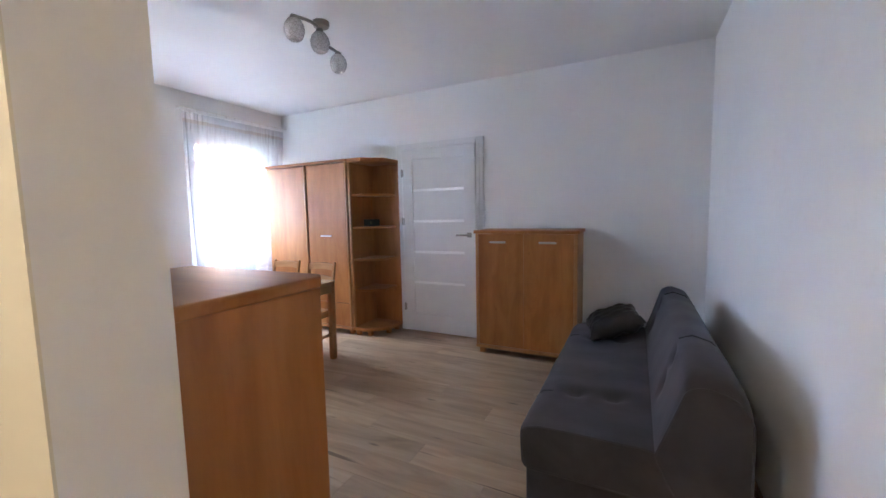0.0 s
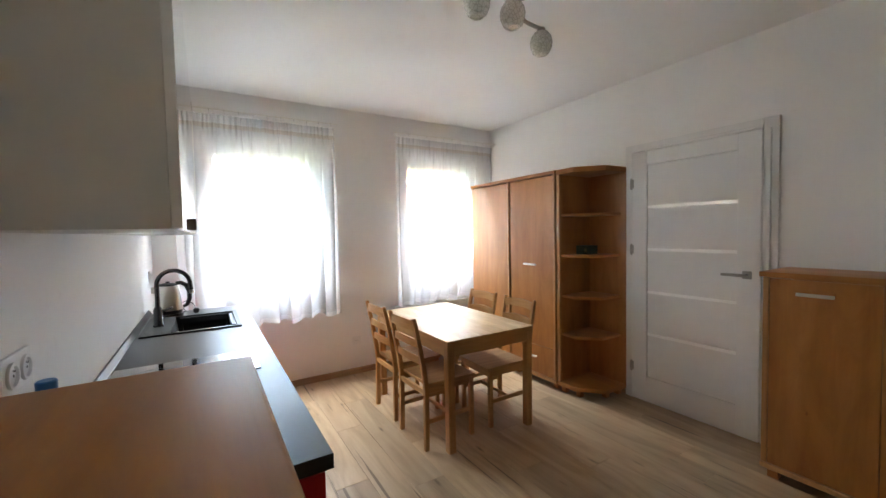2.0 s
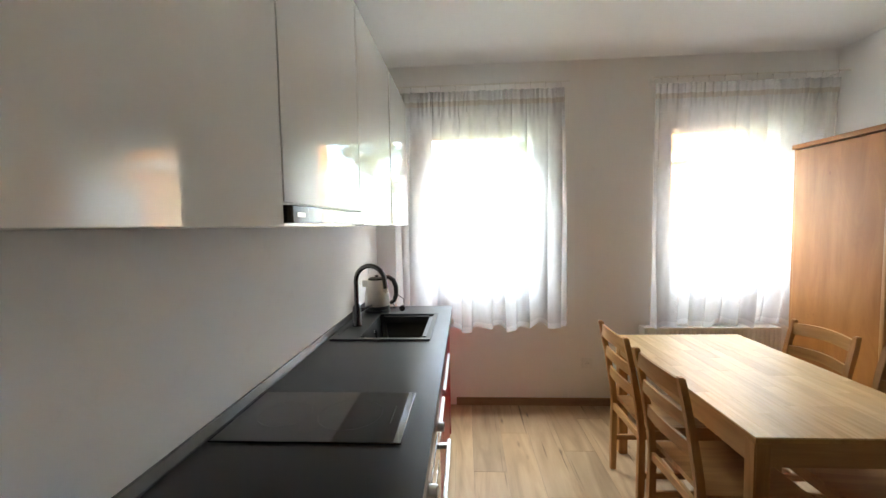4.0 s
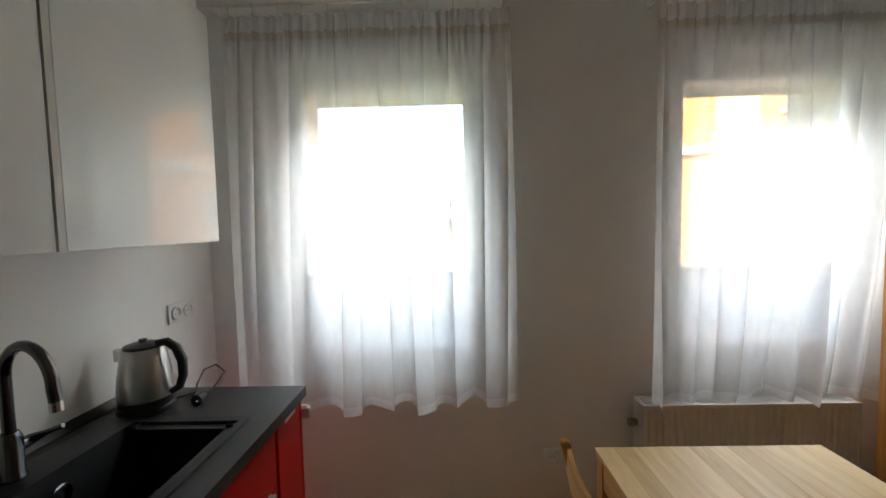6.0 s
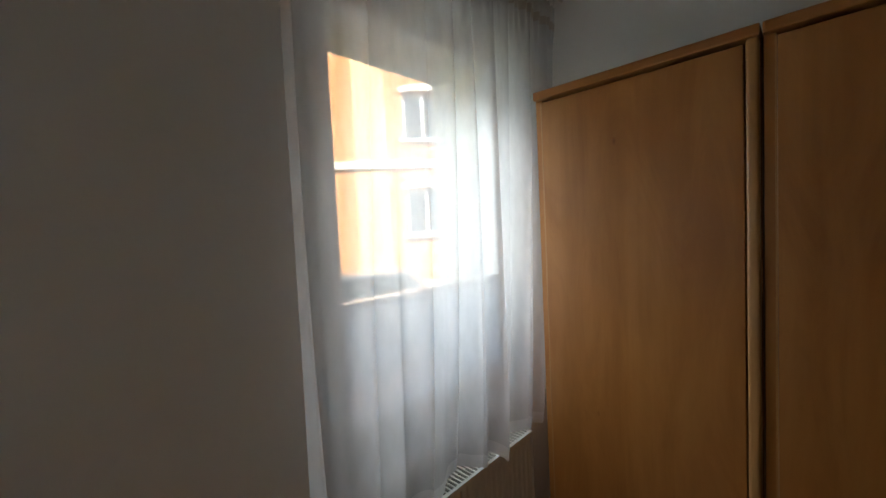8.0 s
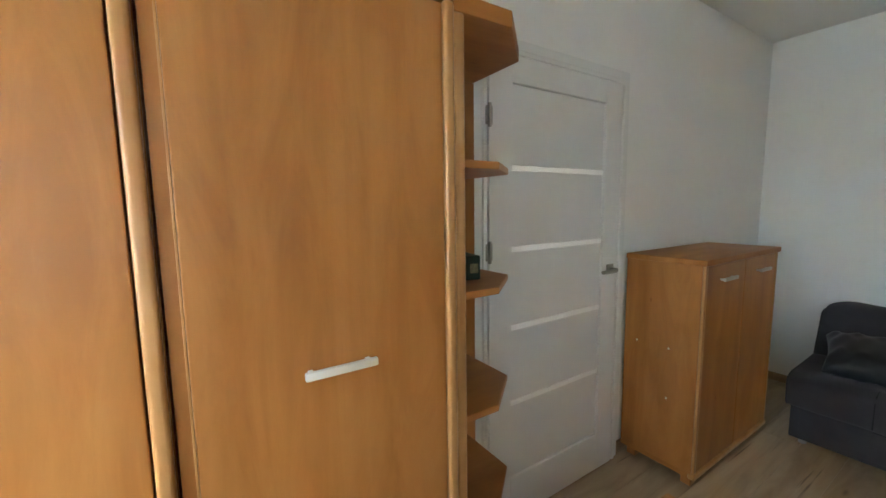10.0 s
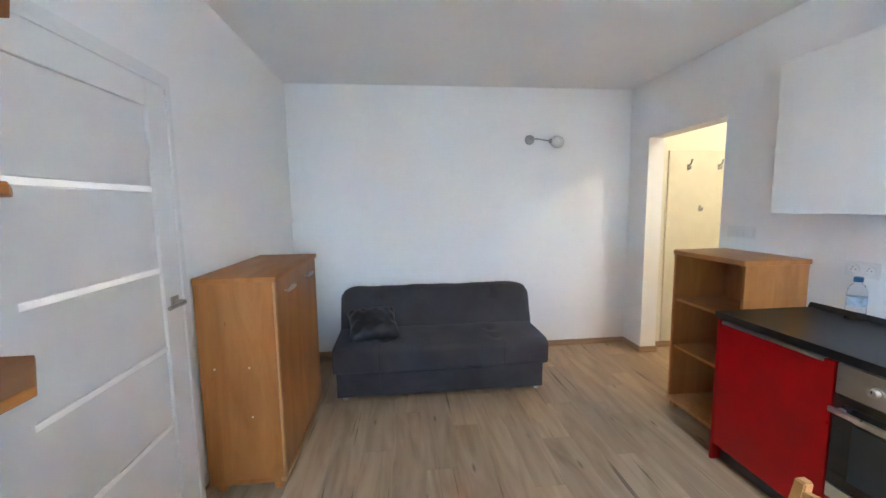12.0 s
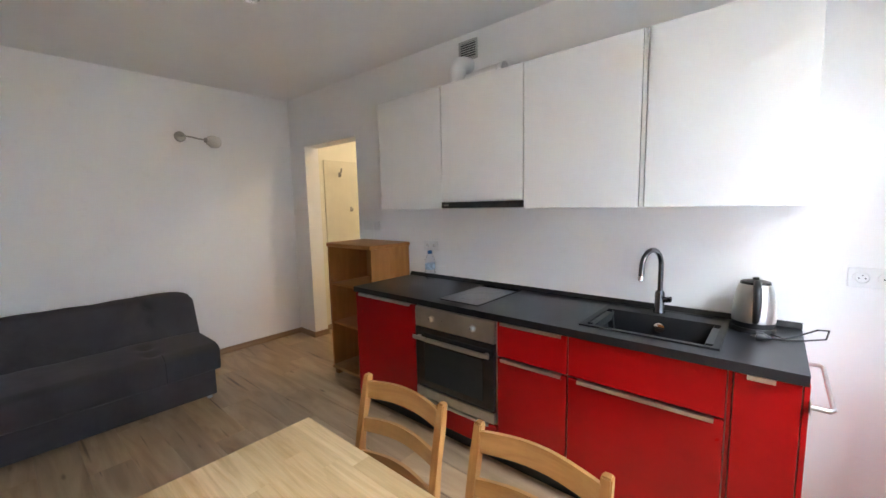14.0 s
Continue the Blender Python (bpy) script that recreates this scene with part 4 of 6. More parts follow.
def open_shelf_unit():
    x0, x1, y0, y1, z1 = 2.922, 3.515, 0.026, 0.437, 1.180
    c = thing("shelf_unit", "low open alder-coloured shelf unit against the end of the kitchen", "shelf", ((x0 + x1) / 2, (y0 + y1) / 2, 0))
    hx, hy = (x1 - x0) / 2, (y1 - y0) / 2
    top = [(-hx - 0.012, -hy), (hx + 0.016, -hy), (hx + 0.016, hy - 0.012), (hx - 0.018, hy + 0.022), (-hx - 0.012, hy + 0.022)]
    part("top_board", prism(bmesh.new(), top, z1 - 0.032, z1, 0.008, 3), ALDER_H, c, smooth=True)
    for s in (-1, 1):
        part("side_panel", box(s * (hx - 0.01) - 0.01, s * (hx - 0.01) + 0.01, -hy, hy, 0.08, z1 - 0.033, 0.002), ALDER_V, c)
    part("back_panel", box(-hx + 0.0205, hx - 0.0205, -hy, -hy + 0.008, 0.08, z1 - 0.033), ALDER_V, c)
    for z in (0.805, 0.455):
        part("shelf", box(-hx + 0.0205, hx - 0.0205, -hy + 0.009, hy - 0.015, z, z + 0.02, 0.003), ALDER_H, c)
    part("base_board", box(-hx - 0.003, hx + 0.003, -hy, hy + 0.012, 0.05, 0.079, 0.007, 3), ALDER_EDGE, c, smooth=True)
    for sx in (-1, 1):
        for y in (-hy + 0.04, hy - 0.03):
            part("foot", box(sx * (hx - 0.04) - 0.022, sx * (hx - 0.04) + 0.022, y - 0.022, y + 0.022, 0, 0.051, 0.004), ALDER_V, c)
    return c


open_shelf_unit()

# ---------------------------------------------------------------- table and chairs


def dining_table(x0, x1, y0, y1, h):
    t = thing("dining_table", "pine dining table with square legs, its top coloured lighter as lit", "table", ((x0 + x1) / 2, (y0 + y1) / 2, 0))
    hx, hy = (x1 - x0) / 2, (y1 - y0) / 2
    tt = 0.022
    tb = part("tabletop", box(-hx + 0.004, hx - 0.004, -hy + 0.004, hy - 0.004, h - tt, h - 0.006), PINE_H, t)
    for s in (-1, 1):
        part("apron", box(-hx + 0.055, hx - 0.055, s * (hy - 0.016) - 0.009, s * (hy - 0.016) + 0.009, h - tt - 0.085, h - tt, 0.002), PINE_H, t)
        part("apron", box(s * (hx - 0.016) - 0.009, s * (hx - 0.016) + 0.009, -hy + 0.055, hy - 0.055, h - tt - 0.085, h - tt, 0.002), PINE_Y, t)
    for sx in (-1, 1):
        for sy in (-1, 1):
            bm = bmesh.new()
            cx, cy = sx * (hx - 0.030), sy * (hy - 0.030)
            quadbox(bm, cx - 0.026, cx + 0.026, cy - 0.026, cy + 0.026, 0.0, h - tt)
            for v in bm.verts:
                if v.co.z < 0.01:
                    v.co.x += -sx * 0.004
                    v.co.y += -sy * 0.004
            bmesh.ops.bevel(bm, geom=bm.edges[:], offset=0.004, segments=2, affect='EDGES')
            part("leg", bm, PINE_V, t)
    # edge-glued staves of the top
    rnd = random.Random(5)
    rows = 12
    w = 2 * hy / rows
    cache = {}
    for r in range(rows):
        cuts = [-hx]
        a = -hx + rnd.choice((0.18, 0.3, 0.42, 0.54))
        while a < hx - 0.12:
            cuts.append(a)
            a += rnd.choice((0.3, 0.36, 0.42, 0.48))
        cuts.append(hx)
        for a, b in zip(cuts, cuts[1:]):
            L = round(b - a, 3)
            if L not in cache:
                cache[L] = mesh_of("stave", box(-L / 2, L / 2, -w / 2, w / 2, 0, 0.0065, 0.0004, 1), PINE_TOP_LIT)
            o = new("stave", cache[L])
            o.parent = tb
            o.location = ((a + b) / 2, -hy + w * (r + 0.5), h - 0.0065)
    return t


dining_table(0.60, 1.782, 1.662, 2.404, 0.742)


def dining_chair(x, y, rz):
    c = thing("dining_chair", "honey-stained pine ladder-back chair pushed under the table", "chair", (x, y, 0), rz, "chairs round the table")

    def post_y(z):
        return -0.185 - 0.012 * max(0, 0.42 - z) - 0.21 * max(0.0, z - 0.42) ** 1.25
    for s in (-1, 1):
        bm = bmesh.new()
        zs = [0, 0.1, 0.25, 0.40, 0.5, 0.6, 0.7, 0.8, 0.885]
        rings = []
        for z in zs:
            yy = post_y(z)
            d = 0.016 if z < 0.7 else 0.013
            xx = s * (0.176 - 0.008 * max(0, z - 0.42))
            rings.append([bm.verts.new(p) for p in ((xx - 0.013, yy - d, z), (xx + 0.013, yy - d, z), (xx + 0.013, yy + d, z), (xx - 0.013, yy + d, z))])
        for a, b in zip(rings, rings[1:]):
            for k in range(4):
                bm.faces.new((a[k], a[(k + 1) % 4], b[(k + 1) % 4], b[k]))
        bm.faces.new(rings[0][::-1])
        bm.faces.new(rings[-1])
        es = [e for e in bm.edges if abs(e.verts[0].co.z - e.verts[1].co.z) > 0.02] + [e for e in bm.edges if min(e.verts[0].co.z, e.verts[1].co.z) > 0.88]
        bmesh.ops.bevel(bm, geom=list(set(es)), offset=0.004, segments=2, affect='EDGES')
        part("back_post", bm, PINE_V, c)
        fb = box(s * 0.176 - 0.014, s * 0.176 + 0.014, 0.165, 0.195, 0.0, 0.418, 0.003)
        part("leg", fb, PINE_V, c)
        part("stretcher", box(s * 0.176 - 0.008, s * 0.176 + 0.008, -0.172, 0.165, 0.175, 0.205, 0.003), PINE_Y, c)
        part("side_rail", box(s * 0.172 - 0.009, s * 0.172 + 0.009, -0.170, 0.165, 0.372, 0.418, 0.002), PINE_Y, c)
    part("stretcher", box(-0.167, 0.167, 0.0, 0.018, 0.178, 0.204, 0.003), PINE_H, c)
    part("front_rail", box(-0.162, 0.162, 0.172, 0.19, 0.372, 0.418, 0.002), PINE_H, c)
    part("back_rail", box(-0.163, 0.163, -0.196, -0.178, 0.365, 0.40, 0.002), PINE_H, c)
    # seat of glued boards, slightly dished
    bm = bmesh.new()
    n = 10
    pts_t, pts_b = [], []
    for j in range(n + 1):
        v = j / n
        yy = -0.168 + 0.378 * v
        row_t, row_b = [], []
        for i in range(n + 1):
            u = i / n
            xx = (-0.19 + 0.38 * u) * (0.93 + 0.07 * v)
            dz = -0.007 * math.sin(math.pi * u) * math.sin(math.pi * min(1, v * 1.1))
            row_t.append(bm.verts.new((xx, yy, 0.440 + dz)))
            row_b.append(bm.verts.new((xx * 0.985, yy, 0.419)))
        pts_t.append(row_t)
        pts_b.append(row_b)
    for j in range(n):
        for i in range(n):
            bm.faces.new((pts_t[j][i], pts_t[j][i + 1], pts_t[j + 1][i + 1], pts_t[j + 1][i]))
            bm.faces.new((pts_b[j][i], pts_b[j + 1][i], pts_b[j + 1][i + 1], pts_b[j][i + 1]))
    for i in range(n):
        bm.faces.new((pts_t[0][i + 1], pts_t[0][i], pts_b[0][i], pts_b[0][i + 1]))
        bm.faces.new((pts_t[n][i], pts_t[n][i + 1], pts_b[n][i + 1], pts_b[n][i]))
        bm.faces.new((pts_t[i][0], pts_t[i + 1][0], pts_b[i + 1][0], pts_b[i][0]))
        bm.faces.new((pts_t[i + 1][n], pts_t[i][n], pts_b[i][n], pts_b[i + 1][n]))
    part("seat", bm, PINE_Y, c, smooth=True)
    # three bowed slats
    for z, hgt in ((0.835, 0.062), (0.715, 0.05), (0.60, 0.05)):
        bm = bmesh.new()
        n = 12
        rings = []
        for i in range(n + 1):
            u = i / n
            xx = -0.164 + 0.328 * u
            bow = math.sin(math.pi * u)
            yy = post_y(z) - 0.022 * bow
            za, zb2 = z - hgt / 2 + 0.010 * bow, z + hgt / 2 + 0.012 * bow
            rings.append([bm.verts.new(p) for p in ((xx, yy - 0.008, za), (xx, yy + 0.008, za), (xx, yy + 0.006, zb2), (xx, yy - 0.006, zb2))])
        for a, b in zip(rings, rings[1:]):
            for k in range(4):
                bm.faces.new((a[k], a[(k + 1) % 4], b[(k + 1) % 4], b[k]))
        bm.faces.new(rings[0][::-1])
        bm.faces.new(rings[-1])
        bmesh.ops.recalc_face_normals(bm, faces=bm.faces)
        part("slat", bm, PINE_H, c, smooth=True)
    return c


_ch = dining_chair(0.975, 1.768, 0)
copy_thing(_ch, pose(1.46, 1.760, 0, 0, 0, 1.5))
copy_thing(_ch, pose(0.975, 2.312, 0, 0, 0, 181))
copy_thing(_ch, pose(1.46, 2.300, 0, 0, 0, 179))

# ---------------------------------------------------------------- sofa bed


def sofa():
    y0, y1 = 1.25, 2.965
    s = thing("sofa_bed", "dark grey velour sofa bed with buttoned back, folded up", "sofa", (4.3, (y0 + y1) / 2, 0))
    oy, ox = -(y0 + y1) / 2, -4.3

    def cushion(name, pts, ya, yb, nseg, dents, corner, mat=VELVET, label=""):
        """An x-z outline drawn along y, finely cut, with rounded ends and button dents."""
        bm = bmesh.new()
        ring_n = len(pts)
        cen = Vector((sum(p[0] for p in pts) / ring_n, 0, sum(p[1] for p in pts) / ring_n))
        rings = []
        for k in range(nseg + 1):
            yy = ya + (yb - ya) * k / nseg
            e = min(yy - ya, yb - yy)
            q = 1.0
            if e < corner:
                q = 1 - (1 - math.sqrt(max(0.0, 1 - (1 - e / corner) ** 2))) * 0.22
            ring = []
            for px, pz in pts:
                p = Vector((px, 0, pz))
                if name == "backrest":
                    zr = pts_low + (pz - pts_low) * (1 - (1 - q) * 0.9)
                    p = Vector((cen.x + (px - cen.x) * (0.93 + 0.07 * q), 0, zr))
                else:
                    p = cen + (p - cen) * (0.82 + 0.18 * q)
                d = 0.0
                for (by, bz, r, dep) in dents:
                    if name == "backrest":
                        t2 = ((yy - by) ** 2 + (pz - bz) ** 2) / (r * r)
                        if px < cen.x:
                            p.x += dep * math.exp(-t2)
                    else:
                        t2 = ((yy - by) ** 2 + (px - bz) ** 2) / (r * r)
                        if pz > cen.z:
                            p.z -= dep * math.exp(-t2)
                wob = 0.003 * math.sin(yy * 9 + px * 7) + 0.002 * math.sin(yy * 23 + pz * 15)
                ring.append(bm.verts.new((p.x + ox, yy + oy, p.z + wob)))
            rings.append(ring)
        for a, b in zip(rings, rings[1:]):
            for k in range(ring_n):
                bm.faces.new((a[k], a[(k + 1) % ring_n], b[(k + 1) % ring_n], b[k]))
        caps = [bm.faces.new(rings[0][::-1]), bm.faces.new(rings[-1])]
        bmesh.ops.recalc_face_normals(bm, faces=bm.faces)
        for cap in caps:
            for e in cap.edges:
                e.smooth = False
        ends = [[v.co.copy() for v in rings[k]] for k in (0, -1)]
        cu = part(name, bm, mat, s, label, True)
        for loop in ends:
            part("piping", tube(bmesh.new(), loop + loop[:1], 0.0045, 6, False), VELVET, cu, smooth=True)
        return cu

    def densify(pts, step=0.035):
        out = []
        n = len(pts)
        for i in range(n):
            a, b = Vector(pts[i]), Vector(pts[(i + 1) % n])
            k = max(1, int((b - a).length / step))
            out += [tuple(a + (b - a) * (j / k)) for j in range(k)]
        return out

    def rounded(pts, r, n=4):
        out = []
        m = len(pts)
        for i in range(m):
            p, a, b = Vector(pts[i]), Vector(pts[i - 1]), Vector(pts[(i + 1) % m])
            rr = min(r, (a - p).length * 0.45, (b - p).length * 0.45)
            s0, s1 = p + (a - p).normalized() * rr, p + (b - p).normalized() * rr
            for k in range(n + 1):
                t = k / n
                out.append(tuple(s0 * (1 - t) ** 2 + p * 2 * t * (1 - t) + s1 * t * t))
        return out

    seat = densify(rounded([(3.842, 0.215), (3.835, 0.40), (3.90, 0.425), (4.36, 0.435), (4.44, 0.40), (4.44, 0.215)], 0.045))
    pts_low = 0.40
    cushion("seat", seat, y0, y1, 90, [(y0 + 0.40, 4.02, 0.045, 0.032), (y0 + 0.40, 4.2, 0.045, 0.032), (y1 - 0.40, 4.02, 0.045, 0.032), (y1 - 0.40, 4.2, 0.045, 0.032)], 0.05)
    back = densify(rounded([(4.355, 0.42), (4.425, 0.66), (4.455, 0.765), (4.51, 0.788), (4.60, 0.755), (4.655, 0.66), (4.66, 0.12), (4.50, 0.10), (4.40, 0.30)], 0.03))
    cushion("backrest", back, y0 - 0.02, y1 + 0.005, 100, [(y0 + 0.33, 0.69, 0.034, 0.036), (y0 + 0.33, 0.56, 0.034, 0.036), (y1 - 0.33, 0.69, 0.034, 0.036), (y1 - 0.33, 0.56, 0.034, 0.036)], 0.16)
    # base box with the seam of the pull-out front
    part("base", box(3.86 + ox, 4.66 + ox, y0 + 0.035 + oy, y1 - 0.02 + oy, 0.03, 0.235, 0.012, 3), VELVET, s, smooth=True)
    part("front_panel", box(3.850 + ox, 3.8595 + ox, y0 + 0.36 + oy, y1 - 0.36 + oy, 0.06, 0.222, 0.004, 2), VELVET, s)
    for y in (y0 + 0.08, y1 - 0.08):
        for x in (3.90, 4.60):
            lb = bmesh.new()
            lathe(lb, [(0.018, 0.0), (0.02, 0.004), (0.016, 0.031)], (x + ox, y + oy, 0), 12)
            part("foot", lb, plain("grey_plastic_foot", (0.5, 0.5, 0.5), 0.4), s, "small grey plastic foot", True)
    for yy in (y0 + 0.33, y1 - 0.33):
        for x, z in ((4.433, 0.69), (4.398, 0.56)):
            bb = bmesh.new()
            bmesh.ops.create_uvsphere(bb, u_segments=10, v_segments=6, radius=0.011)
            for v in bb.verts:
                v.co = Vector((v.co.x * 0.5 + x + 0.014 + ox, v.co.y + yy + oy, v.co.z + z))
            part("button", bb, VELVET, s, smooth=True)
    # piped seams across the ends of seat and back
    for yy in (y0 + 0.36, y1 - 0.36):
        tb = bmesh.new()
        tube(tb, [(3.838 + ox, yy + oy, 0.24), (3.836 + ox, yy + oy, 0.38), (3.87 + ox, yy + oy, 0.419), (3.92 + ox, yy + oy, 0.428)], 0.003, 6)
        part("seam", tb, COTTON, s)
        tb = bmesh.new()
        tube(tb, [(4.46 + ox, yy + oy, 0.77), (4.51 + ox, yy + oy, 0.789), (4.58 + ox, yy + oy, 0.768), (4.632 + ox, yy + oy, 0.70)], 0.0035, 6)
        part("seam", tb, COTTON, s)
    return s


sofa()


def cushion_pillow():
    c = thing("cushion", "small black satin-like cushion lying against the sofa back", "cushion", (4.16, 2.585, 0.52), 0)
    c.matrix_basis = pose(4.15, 2.67, 0.522, 0, -21, 10)
    bm = bmesh.new()
    n = 34
    top, bot = [], []
    rnd = random.Random(3)
    ph = [rnd.uniform(0, 6) for _ in range(6)]
    for j in range(n + 1):
        rt, rb = [], []
        for i in range(n + 1):
            u, v = 2 * i / n - 1, 2 * j / n - 1
            pin = 1 - 0.10 * (1 - abs(v) ** 1.5) * abs(u) ** 3
            piv = 1 - 0.10 * (1 - abs(u) ** 1.5) * abs(v) ** 3
            x, y = 0.19 * u * pin, 0.21 * v * piv
            h = 0.098 * ((1 - u ** 4) * (1 - v ** 4)) ** 0.55
            wr = (0.011 * math.sin(9 * u + 5 * v + ph[0]) * math.sin(6 * v + ph[1]) + 0.006 * math.sin(15 * v - 7 * u + ph[2])) * (abs(u) + abs(v)) * 0.6
            rt.append(bm.verts.new((x, y, h + wr)))
            rb.append(bm.verts.new((x, y, -h * 0.62 + wr)) if 0 < i < n and 0 < j < n else rt[-1])
        top.append(rt)
        bot.append(rb)
    for j in range(n):
        for i in range(n):
            bm.faces.new((top[j][i], top[j][i + 1], top[j + 1][i + 1], top[j + 1][i]))
            try:
                bm.faces.new((bot[j][i], bot[j + 1][i], bot[j + 1][i + 1], bot[j][i + 1]))
            except ValueError:
                pass
    part("cover", bm, CUSHION, c, smooth=True)
    return c


cushion_pillow()

# ---------------------------------------------------------------- kitchen
KY = 0.61                       # face of the fronts
CT0, CT1 = 0.862, 0.900         # worktop


def unit(label, x0, x1, group="kitchen base units"):
    u = thing("base_cabinet", label, "kitchen cabinet", ((x0 + x1) / 2, 0.30, 0), group=group)
    hx = (x1 - x0) / 2
    for nm, a in (("side_panel", (-hx, -hx + 0.016, -0.29, 0.29, 0.1, CT0 - 0.002)), ("side_panel", (hx - 0.016, hx, -0.29, 0.29, 0.1, CT0 - 0.002)), ("back_panel", (-hx + 0.0165, hx - 0.0165, -0.29, -0.282, 0.1, CT0 - 0.002)), ("floor_board", (-hx + 0.0165, hx - 0.0165, -0.2815, 0.29, 0.1, 0.116))):
        part(nm, box(*a), WHITE_CARC, u)
    part("plinth", box(-hx, hx, 0.235, 0.25, 0.0, 0.099), BLACK_PLASTIC, u)
    return u


def front(u, name, cx, x0, x1, z0, z1, handle=None, mat=None):
    """A red front; handle: (x0, x1) of an edge profile along its top."""
    f = part(name, box(x0 - cx + 0.0015, x1 - cx - 0.0015, 0.2905, 0.310, z0, z1, 0.0015, 1), mat or RED, u)
    if handle:
        bm = bmesh.new()
        quadbox(bm, handle[0] - cx, handle[1] - cx, 0.296, 0.322, z1 + 0.0005, z1 + 0.003)
        quadbox(bm, handle[0] - cx, handle[1] - cx, 0.3195, 0.3225, z1 - 0.013, z1 + 0.0004)
        part("handle", bm, ALU, f, "slim aluminium edge handle")
    return f


U = [(2.285, 2.885), (1.668, 2.283), (1.272, 1.666), (0.655, 1.270), (0.448, 0.640)]
u = unit("red kitchen unit with one tall front and an aluminium edge handle", *U[0])
front(u, "door", 2.585, 2.287, 2.883, 0.105, 0.848, (2.325, 2.86))
part("end_panel", box(0.300, 0.316, -0.295, 0.31, 0.0, CT0 - 0.001, 0.001, 1), RED, u, "red end panel down to the floor")
u = unit("red kitchen unit round the built-in oven with a drawer below", *U[1])
front(u, "drawer", 1.9755, 1.67, 2.281, 0.105, 0.248, (1.72, 2.23))
u = unit("red kitchen unit with a drawer over a door", *U[2])
front(u, "drawer", 1.469, 1.274, 1.664, 0.662, 0.852, (1.30, 1.64))
front(u, "door", 1.469, 1.274, 1.664, 0.105, 0.650, (1.30, 1.64))
u = unit("red sink unit with a fixed panel over one wide door", *U[3])
front(u, "panel", 0.9625, 0.657, 1.268, 0.662, 0.855)
front(u, "door", 0.9625, 0.657, 1.268, 0.105, 0.650, (0.69, 1.22))
tagged(part("filler_strip", box(0.6415, 0.6535, 0.30, 0.604, 0.1, CT0 - 0.002), RED), "narrow red filler strip between two red fronts", "trim", kind="structure")
u = unit("narrow red kitchen unit with one tall door by the window", *U[4])
front(u, "door", 0.544, 0.450, 0.638, 0.105, 0.852, (0.52, 0.60))
part("end_panel", box(-0.112, -0.0965, -0.295, 0.31, 0.0, CT0 - 0.001, 0.001, 1), RED, u, "red end panel")


def oven():
    o = thing("oven", "built-in steel and black glass oven with two knobs", "oven", (1.975, 0.59, 0.262))
    hx = 0.297
    part("body", box(-hx + 0.022, hx - 0.022, -0.50, 0.005, 0.005, 0.575), BLACK_PLASTIC, o)
    cp = part("control_panel", box(-hx, hx, 0.006, 0.030, 0.462, 0.588, 0.003), STEEL, o)
    for x in (0.155, -0.155):
        kb = bmesh.new()
        lathe(kb, [(0.021, 0.0), (0.021, 0.004), (0.0165, 0.006), (0.015, 0.026), (0.012, 0.028)], (0, 0, 0), 20, Matrix.Translation((x, 0.0305, 0.525)) @ Matrix.Rotation(radians(-90), 4, 'X'))
        k = part("knob", kb, STEEL, cp, smooth=True)
        part("pointer", box(x - 0.0015, x + 0.0015, 0.0587, 0.0595, 0.525, 0.538), BLACK_PLASTIC, k)
    dr = part("door", box(-hx, hx, 0.006, 0.032, 0.066, 0.458, 0.003), BLACK_GLASS, o, "black glass oven door")
    part("window", box(-hx + 0.075, hx - 0.075, 0.0325, 0.0335, 0.115, 0.355), OVEN_GLASS, dr, "greyish see-through oven window")
    part("trim_line", box(-hx + 0.075, hx - 0.075, 0.0325, 0.0332, 0.366, 0.369), STEEL, dr)
    part("lower_trim", box(-hx, hx, 0.006, 0.033, 0.0, 0.062, 0.003), STEEL, o, "brushed steel strip")
    hb = bmesh.new()
    quadbox(hb, -hx + 0.01, hx - 0.01, 0.06, 0.074, 0.388, 0.412, 0.005)
    for x in (-hx + 0.04, hx - 0.04):
        quadbox(hb, x - 0.01, x + 0.01, 0.032, 0.061, 0.392, 0.408, 0.002)
    part("handle", hb, STEEL, dr, "flat brushed steel bar handle", True)
    return o


oven()


def worktop():
    x0, x1, y1 = 0.436, 2.898, 0.632
    hx0, hx1, hy0, hy1 = 0.745, 1.185, 0.185, 0.505     # cut-out for the bowl
    w = thing("worktop", "charcoal laminate kitchen worktop with a low upstand", "worktop", ((x0 + x1) / 2, 0.316, CT0))
    ox, oy, oz = -(x0 + x1) / 2, -0.316, -CT0
    bm = bmesh.new()
    for a in ((x0, hx0, 0.003, y1), (hx1, x1, 0.003, y1), (hx0, hx1, 0.003, hy0), (hx0, hx1, hy1, y1)):
        quadbox(bm, a[0] + ox, a[1] + ox, a[2] + oy, a[3] + oy, 0, CT1 - CT0)
    bmesh.ops.remove_doubles(bm, verts=bm.verts, dist=1e-5)
    part("board", bm, COUNTER, w)
    bm = profile_y(bmesh.new(), [(0.0, 0.0), (0.022, 0.0), (0.022, 0.006), (0.008, 0.028), (0.0, 0.028)], 0, x1 - x0, 0.0)
    bmesh.ops.transform(bm, matrix=Matrix.Translation((x1 + ox, SW + oy, CT1 - CT0 + 0.0005)) @ Matrix.Rotation(radians(90), 4, 'Z') @ Matrix.Diagonal((1, 1, 1, 1)), verts=bm.verts)
    part("upstand", bm, BLACK_PLASTIC, w, "black profiled upstand strip")
    return w


worktop()


